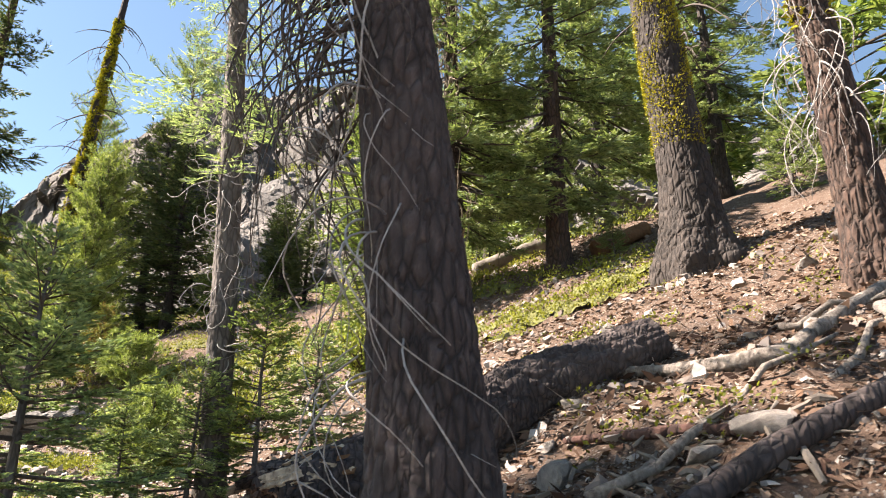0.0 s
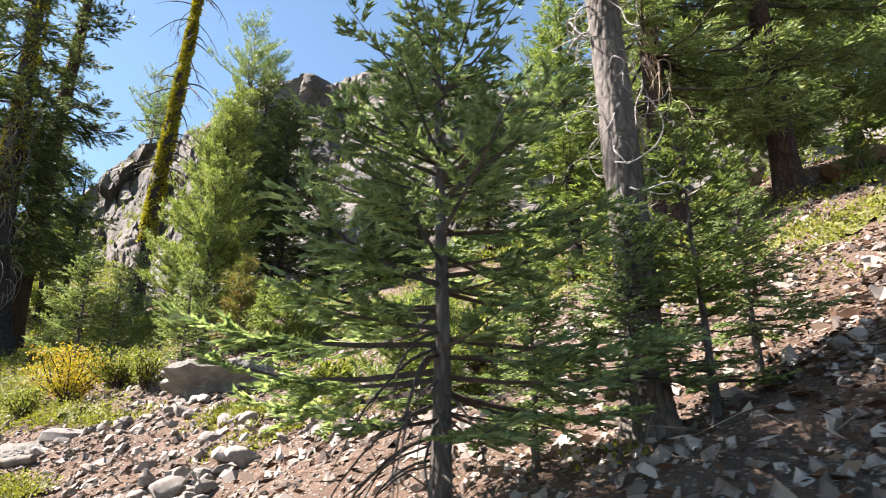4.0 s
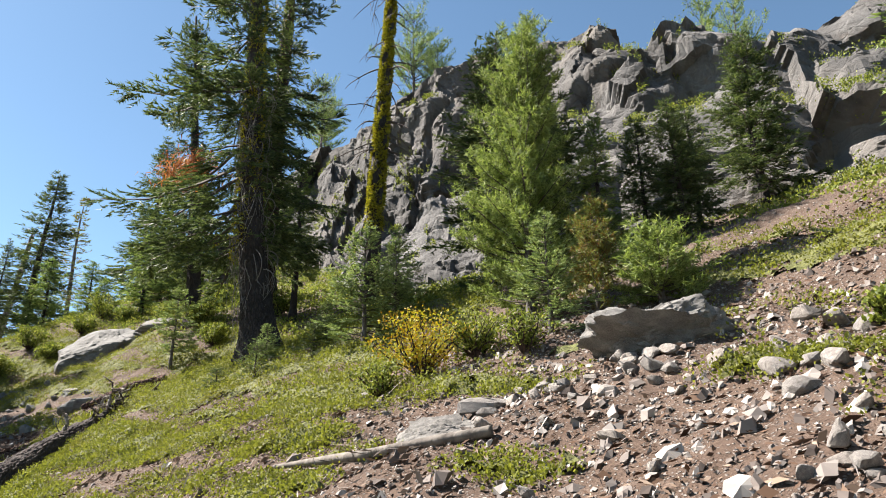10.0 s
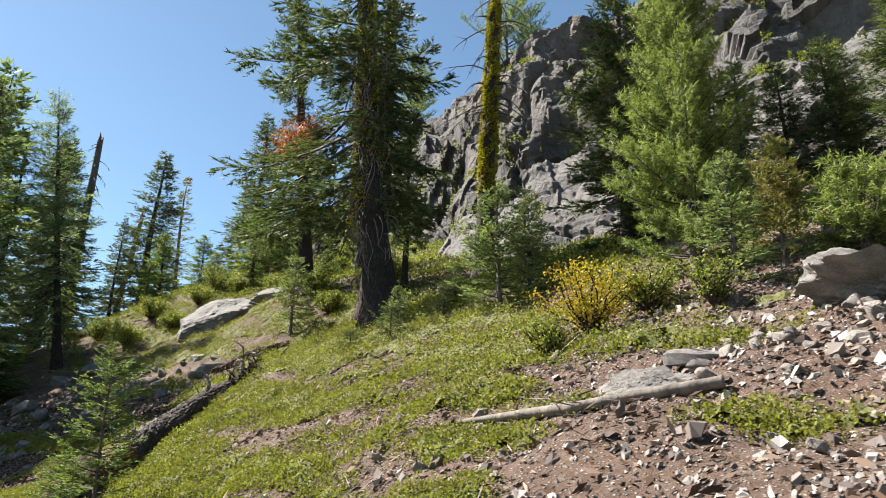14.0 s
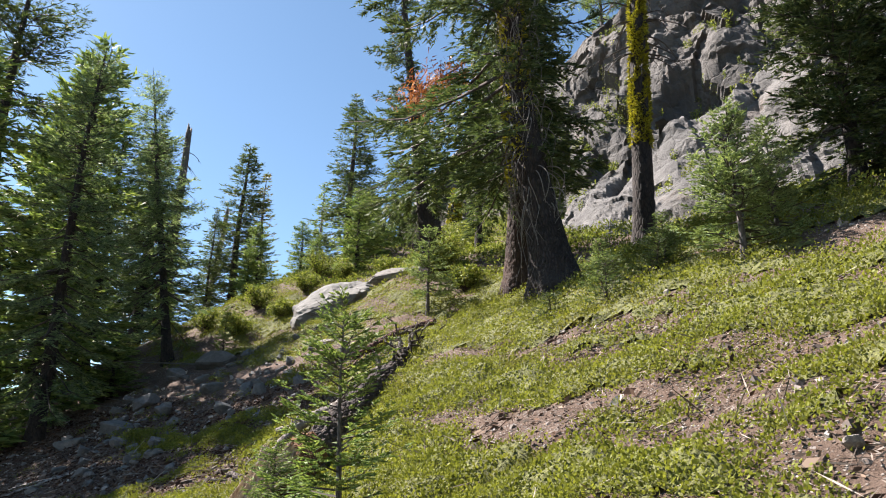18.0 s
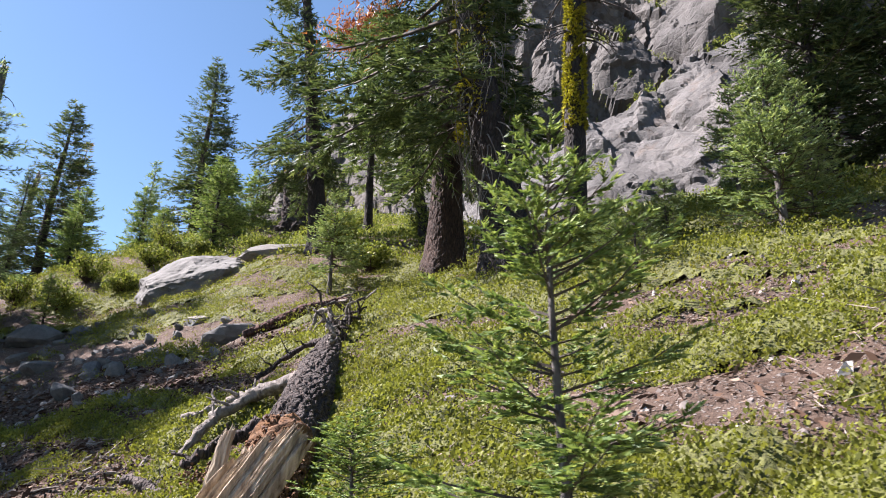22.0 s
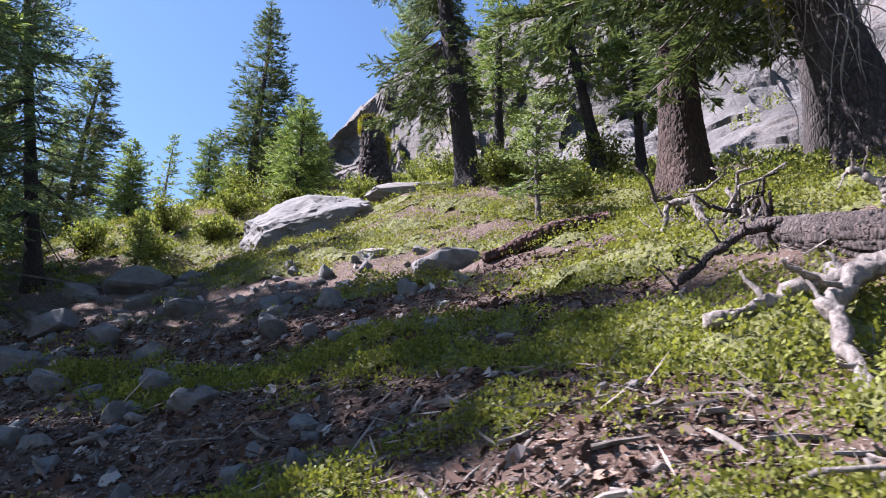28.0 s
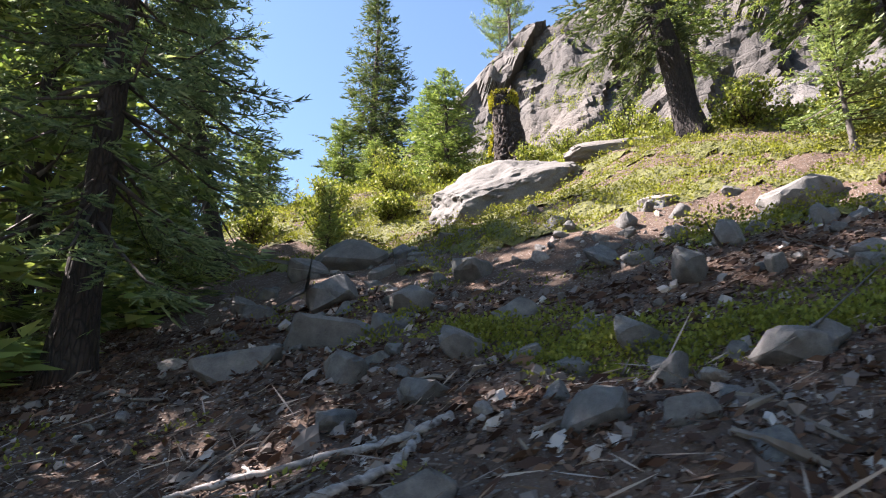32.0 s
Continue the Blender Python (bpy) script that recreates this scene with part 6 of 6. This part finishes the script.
def joined_stones(seed, n, box, name, size, label, mat, spread=0.5, vmax=14.0, dens=1.0, small=False):
    rng, xs, ys = sampler(seed, n, box)
    u, v = along_up(xs, ys)
    ok = (rng.uniform(0, 1, n) < scree(xs, ys) * dens) & (v > 0.3) & (v < vmax) & (rng.uniform(-0.2, 1.2, n) > green(xs, ys))
    xs, ys = xs[ok], ys[ok]
    n = len(xs)
    base = np.array([(1, 0, 0), (-1, 0, 0), (0, 1, 0), (0, -1, 0), (0, 0, 0.62), (0, 0, -0.5), (0.65, 0.6, 0.3), (-0.6, 0.55, 0.35), (0.6, -0.62, 0.28), (-0.58, -0.6, 0.3)])
    hull = np.array([(4, 0, 6), (4, 6, 2), (4, 2, 7), (4, 7, 1), (4, 1, 9), (4, 9, 3), (4, 3, 8), (4, 8, 0), (5, 6, 0), (5, 2, 6), (5, 7, 2), (5, 1, 7), (5, 9, 1), (5, 3, 9), (5, 8, 3), (5, 0, 8)])
    if small:
        base = np.array([(1, 0.1, -0.2), (0.1, 1, -0.2), (-1, -0.1, -0.2), (-0.1, -1, -0.2), (0.62, 0.15, 0.5), (0.0, 0.6, 0.55), (-0.6, 0.0, 0.45), (-0.05, -0.62, 0.5)])
        hull = np.array([(0, 1, 5), (0, 5, 4), (1, 2, 6), (1, 6, 5), (2, 3, 7), (2, 7, 6), (3, 0, 4), (3, 4, 7), (4, 5, 6), (4, 6, 7)])
    nb = len(base)
    s = np.clip(size * np.exp(rng.normal(0, spread, n)), 0.012, 0.2) / 2
    B = base[None] * (1 + rng.normal(0, 0.18, (n, nb, 3)))
    B[..., 1] *= rng.uniform(0.55, 1.0, (n, 1))
    B[..., 2] *= rng.uniform(0.6, 1.3, (n, 1))
    Q = unit(rng.normal(0, 1, (n, 3)) * np.array([0.35, 0.35, 1.0]))[:, None]
    B = 2 * Q * (B * Q).sum(-1, keepdims=True) - B
    a = rng.uniform(0, 6.28, n)
    c, d = np.cos(a)[:, None], np.sin(a)[:, None]
    B = np.stack([B[..., 0] * c - B[..., 1] * d, B[..., 0] * d + B[..., 1] * c, B[..., 2]], -1) * s[:, None, None]
    B[..., 2] += 0.42 * (B[..., 0] * 0.458 + B[..., 1] * 0.889)
    P = np.stack([xs, ys, ground(xs, ys) + s * 0.15], 1)
    v = (B + P[:, None]).reshape(-1, 3)
    f = (hull[None] + nb * np.arange(n)[:, None, None]).reshape(-1, 3)
    tagged(new(name, mesh_np(name, v, f, mat)), label, "stones", kind="stuff")


ROCK_SMALL = mat_leaf("small_stones", (0.075, 0.059, 0.051), (0.185, 0.16, 0.144), (0.41, 0.375, 0.34), 0.0, True, 0.92)
joined_stones(6, 86000, (-29, 5, 1.5, 17), "gravel", 0.034, "grey stones and gravel on brown soil", ROCK_SMALL, 0.5, 14.0, 0.9, True)
joined_stones(9, 24000, (-29, 5, 1.5, 20), "rubble", 0.08, "small grey angular rubble on the slope", ROCK_SMALL, 0.4, 14.0, 0.8)


def below_path(seed):
    """Scattered stones and tufts on the slope under the walked line."""
    rng, xs, ys = sampler(seed, 30000, (-30, 6, -8, 14))
    u, v = along_up(xs, ys)
    g = patch(xs, ys, 0.9, 1.7) + 0.6 * patch(xs, ys, 3.0, 0.4)
    ok = (v < 0.9) & (v > -7) & (g > 0.15)
    P = np.stack([xs, ys, ground(xs, ys) + rng.uniform(0.0, 0.06, len(xs))], 1)[ok]
    n = len(P)
    w, f = blades(rng, P, rng.normal(0, 0.75, (n, 3)) + np.array([0, 0, 0.75]), 0.08 * rng.uniform(0.6, 1.2, n), 0.055)
    tagged(new("manzanita_mat", mesh_np("low_mat", w, f, LEAF_MAT)), "sparse low green mat below the path", "ground cover", kind="stuff")
    ok = (v < 0.9) & (v > -7) & (g < 0.1)
    P = np.stack([xs, ys, ground(xs, ys) + 0.01], 1)[ok]
    n = len(P)
    w, f = blades(rng, P, rng.normal(0, 1, (n, 3)) * np.array([1, 1, 0.2]), 0.09 * rng.uniform(0.4, 1.3, n), 0.03, 0.0, True)
    tagged(new("bark_litter", mesh_np("low_litter", w, f, LITTER)), "brown bark flakes and dry needles below the path", "litter", kind="stuff")


below_path(25)
joined_stones(7, 3600, (-29, 5, 3, 22), "rubble", 0.12, "grey angular rubble on the slope", ROCK_SMALL, 0.45, 16.0, 0.65)


# ---- bark and needle litter ----
def litter(seed, n, box, name, mat=LITTER, text="brown bark flakes and dry needles on the soil"):
    rng, xs, ys = sampler(seed, n, box)
    u, v = along_up(xs, ys)
    ok = (v > 0.2) & (rng.uniform(-0.3, 1, n) > green(xs, ys))
    xs, ys = xs[ok], ys[ok]
    n = len(xs)
    P = np.stack([xs, ys, ground(xs, ys) + rng.uniform(0.004, 0.03, n)], 1)
    W = rng.normal(0, 1, (n, 3)) * np.array([1, 1, 0.25])
    W[:, 2] += 0.45 * (W[:, 0] * 0.458 + W[:, 1] * 0.889)
    L = np.clip(0.05 * np.exp(rng.normal(0, 0.5, n)), 0.015, 0.16)
    v, f = blades(rng, P, W, L, L * rng.uniform(0.15, 0.5, n), 0.0, True)
    tagged(new(name, mesh_np(name, v, f, mat)), text, "litter", kind="stuff")


litter(8, 84000, (-20.5, 4.5, 1.5, 15), "bark_litter")
litter(18, 16000, (-0.5, 5, 2.5, 9), "bark_litter")
# dark fir litter, laid densest where its tone also deepens the path's shade
litter(19, 66000, (-29, -18.2, 12, 19), "needle_litter", SHADE_HUMUS, "dark red-brown rotting litter under the firs")
litter(20, 9000, (-1.2, 4.5, 2.5, 6.5), "needle_litter", SHADE_HUMUS, "dark red-brown rotting litter under the firs")


# ---- low manzanita mats ----
def mats(seed, n, box, name, leaf, vmin, vmax, mat, thick=1.0, floor=0.0):
    """Cushions of small oval leaves, each cushion a low dome of sprigs."""
    rng, cx, cy = sampler(seed, n, box)
    u, v = along_up(cx, cy)
    g = green(cx, cy)
    ok = (g > floor + rng.uniform(0, 0.22, n)) & (v > vmin) & (v < vmax)
    cx, cy, g = cx[ok], cy[ok], g[ok]
    n = len(cx)
    R = leaf * rng.uniform(3.0, 7.5, n)
    H = np.clip((mat_height(cx, cy, g) + 0.02 * rng.normal(0, 1, n)) * thick, 0.03, 0.4)
    per = np.maximum(6, (LEAVES * rng.uniform(0.6, 1.3, n) * (R / leaf / 4.3) ** 1.5).astype(int))
    k = np.repeat(np.arange(n), per)
    m = len(k)
    a, q = rng.uniform(0, 6.2832, m), np.sqrt(rng.uniform(0, 1, m))
    ox, oy = np.cos(a) * q, np.sin(a) * q
    x, y = cx[k] + ox * R[k], cy[k] + oy * R[k]
    dome = H[k] * (1 - 0.8 * q ** 2) * (1 - 0.45 * rng.uniform(0, 1, m) ** 2)
    P = np.stack([x, y, ground(x, y) + dome], 1)
    W = np.stack([ox * 0.9, oy * 0.9 - 0.1, np.full(m, 0.62)], 1) + 0.45 * rng.normal(0, 1, (m, 3))
    L = leaf * rng.uniform(0.6, 1.25, m)
    v, f = blades(rng, P, W, L, L * 0.62, 0.0, True)
    tagged(new(name, mesh_np(name, v, f, mat)), "low mat of small bright green manzanita leaves", "ground cover", kind="stuff")


MAT_BASE = mat_plain_noise("mat_undergrowth", (0.042, 0.04, 0.014), (0.148, 0.158, 0.032), 34, 0.9, None, 1.0, 0.02)


def mat_height(x, y, g):
    return (0.06 + 0.17 * np.clip(g, 0, 1) * (0.7 + 0.75 * patch(x, y, 3.1, 4.0)))


def undergrowth(box, step, vmin, vmax, thick, lumps):
    """The close inner twigs and leaves of the mat, a lumpy sheet under the outer leaves."""
    xs, ys = np.arange(box[0], box[1], step), np.arange(box[2], box[3], step)
    X, Y = np.meshgrid(xs, ys, indexing="ij")
    rng = np.random.default_rng(int(step * 1000))
    X, Y = X + rng.normal(0, step * 0.22, X.shape), Y + rng.normal(0, step * 0.22, X.shape)
    u, v = along_up(X, Y)
    g = green(X, Y)
    Z = ground(X, Y) + mat_height(X, Y, g) * thick * np.clip((g - 0.05) * 2.4, 0, 1) + rng.normal(0, lumps, X.shape) - 0.035
    keep = (g > 0.06) & (v > vmin) & (v < vmax)
    i, j = np.nonzero(keep[:-1, :-1] & keep[1:, :-1] & keep[1:, 1:] & keep[:-1, 1:])
    m = len(ys)
    o = i * m + j
    f = np.vstack([np.stack([o, o + m, o + m + 1], -1), np.stack([o, o + m + 1, o + 1], -1)])
    used, f = np.unique(f, return_inverse=True)
    V = np.stack([X, Y, Z], -1).reshape(-1, 3)[used]
    tagged(new("manzanita_mat", mesh_np("mat_undergrowth", V, f.reshape(-1, 3), MAT_BASE)), "dense inner leaves of the low green mat", "ground cover", kind="stuff")


undergrowth((-20.8, -2, 4, 17), 0.07, 0.7, 6.5, 0.7, 0.018)
undergrowth((-39, 4, 8, 28), 0.1, 6.4, 13.0, 0.62, 0.014)
LEAVES = 24
mats(12, 44000, (-21.5, -7.5, 4, 14), "manzanita_mat", 0.028, 0.6, 3.6, LEAF_MAT)
mats(16, 44000, (-24, -2, 4, 17), "manzanita_mat", 0.036, 3.6, 6.5, LEAF_MAT)
mats(15, 5000, (-28, 4, 2, 20), "manzanita_mat", 0.036, 0.6, 8, LEAF_MAT, 1.0, 0.1)
mats(13, 36000, (-39, 4, 8, 32), "manzanita_mat", 0.043, 6.5, 13.0, LEAF_MAT, 1.6)
mats(14, 15000, (-46, 6, 14, 44), "manzanita_mat", 0.085, 12.5, 26.0, LEAF_SHRUB, 2.8)


# leaves on the cliff's ledges
def ledge_green():
    rng = np.random.default_rng(77)
    a, b, d = CLIFF_V[:-1, :-1], CLIFF_V[1:, :-1], CLIFF_V[:-1, 1:]
    nrm = unit(np.cross(d - a, b - a))
    flat = np.abs(nrm[..., 2])
    i, j = np.nonzero((flat > 0.86) & (np.arange(flat.shape[1]) < 175)[None] & (np.arange(flat.shape[1]) > 30)[None])
    keep = patch(a[i, j, 0], a[i, j, 1], 0.6) > 0.12
    i, j = i[keep], j[keep]
    n = min(52000, 44 * len(i))
    k = rng.integers(0, len(i), n)
    A, B, D = a[i[k], j[k]], b[i[k], j[k]], d[i[k], j[k]]
    P = A + (B - A) * rng.uniform(0, 1, (n, 1)) + (D - A) * rng.uniform(0, 1, (n, 1)) + np.array([0, 0, 1]) * rng.uniform(0, 0.45, (n, 1))
    L = 0.075 * rng.uniform(0.6, 1.3, n)
    v, f = blades(rng, P, rng.normal(0, 0.8, (n, 3)) + np.array([0, -0.2, 0.6]), L, L * 0.7)
    tagged(new("ledge_shrubs", mesh_np("ledge_shrubs", v, f, LEAF_SHRUB)), "green shrubs growing along the cliff ledges", "ground cover", kind="stuff")


ledge_green()


# pale wood chips by the rotten log
def chips(seed, n, box, mat):
    rng, xs, ys = sampler(seed, n, box)
    u, v = along_up(xs, ys)
    ok = (v > 0.5) & (v < 4.2) & (rng.uniform(-0.3, 1, n) > green(xs, ys))
    xs, ys = xs[ok], ys[ok]
    out = []
    for x, y in zip(xs, ys):
        L, a = rng.uniform(0.06, 0.28), rng.uniform(0, 6.28)
        w = np.array([math.cos(a), math.sin(a), 0.0]) * L / 2
        p0, p1 = np.array(on_ground(x - w[0], y - w[1], 0.02)), np.array(on_ground(x + w[0], y + w[1], 0.03 + 0.05 * rng.uniform()))
        out.append(tube(np.stack([p0, (p0 + p1) / 2 + rng.normal(0, 0.01, 3), p1]), rng.uniform(0.006, 0.022) * np.array([0.8, 1, 0.5]), 5, 0.2, rng))
    tagged(new("wood_chips", quads_to_mesh("wood_chips", out, mat, False)), "weathered wood chips and bark pieces on the soil", "litter", kind="stuff")


# thin dead twigs over the bare strips of the mat
TWIG_LITTER = mat_leaf("twig_litter", (0.06, 0.045, 0.035), (0.17, 0.135, 0.11), (0.36, 0.31, 0.27), 0.0, True, 0.9)


def dead_twigs(seed, n, box, vmin=0.6, vmax=7.5):
    rng, xs, ys = sampler(seed, n, box)
    u, v = along_up(xs, ys)
    g = green(xs, ys)
    ok = (v > vmin) & (v < vmax) & (np.abs(g + 0.05) < rng.uniform(0.05, 0.5, n))
    xs, ys = xs[ok], ys[ok]
    n = len(xs)
    W = rng.normal(0, 1, (n, 3)) * np.array([1, 1, 0.3])
    W[:, 2] += 0.45 * (W[:, 0] * 0.458 + W[:, 1] * 0.889)
    P = np.stack([xs, ys, ground(xs, ys) + rng.uniform(0.01, 0.07, n)], 1)
    L = np.clip(0.16 * np.exp(rng.normal(0, 0.5, n)), 0.05, 0.5)
    v, f = blades(rng, P, W, L, rng.uniform(0.005, 0.013, n), 0.0, True)
    tagged(new("twig_litter", mesh_np("twig_litter", v, f, TWIG_LITTER)), "thin grey dead twigs on the bare soil", "litter", kind="stuff")


dead_twigs(95, 60000, (-28, -8, 4, 16))
dead_twigs(96, 9000, (-3, 4.5, 2, 10))
chips(94, 420, (-17.7, -15.4, 11.3, 15.2), BARK_LOG)
chips(91, 520, (-20.2, -15.4, 10.5, 15.5), WOOD_GREY)
chips(92, 500, (-0.6, 4.2, 2.2, 7.0), WOOD_GREY)
chips(93, 110, (-28, -20.5, 13, 18), WOOD_GREY)
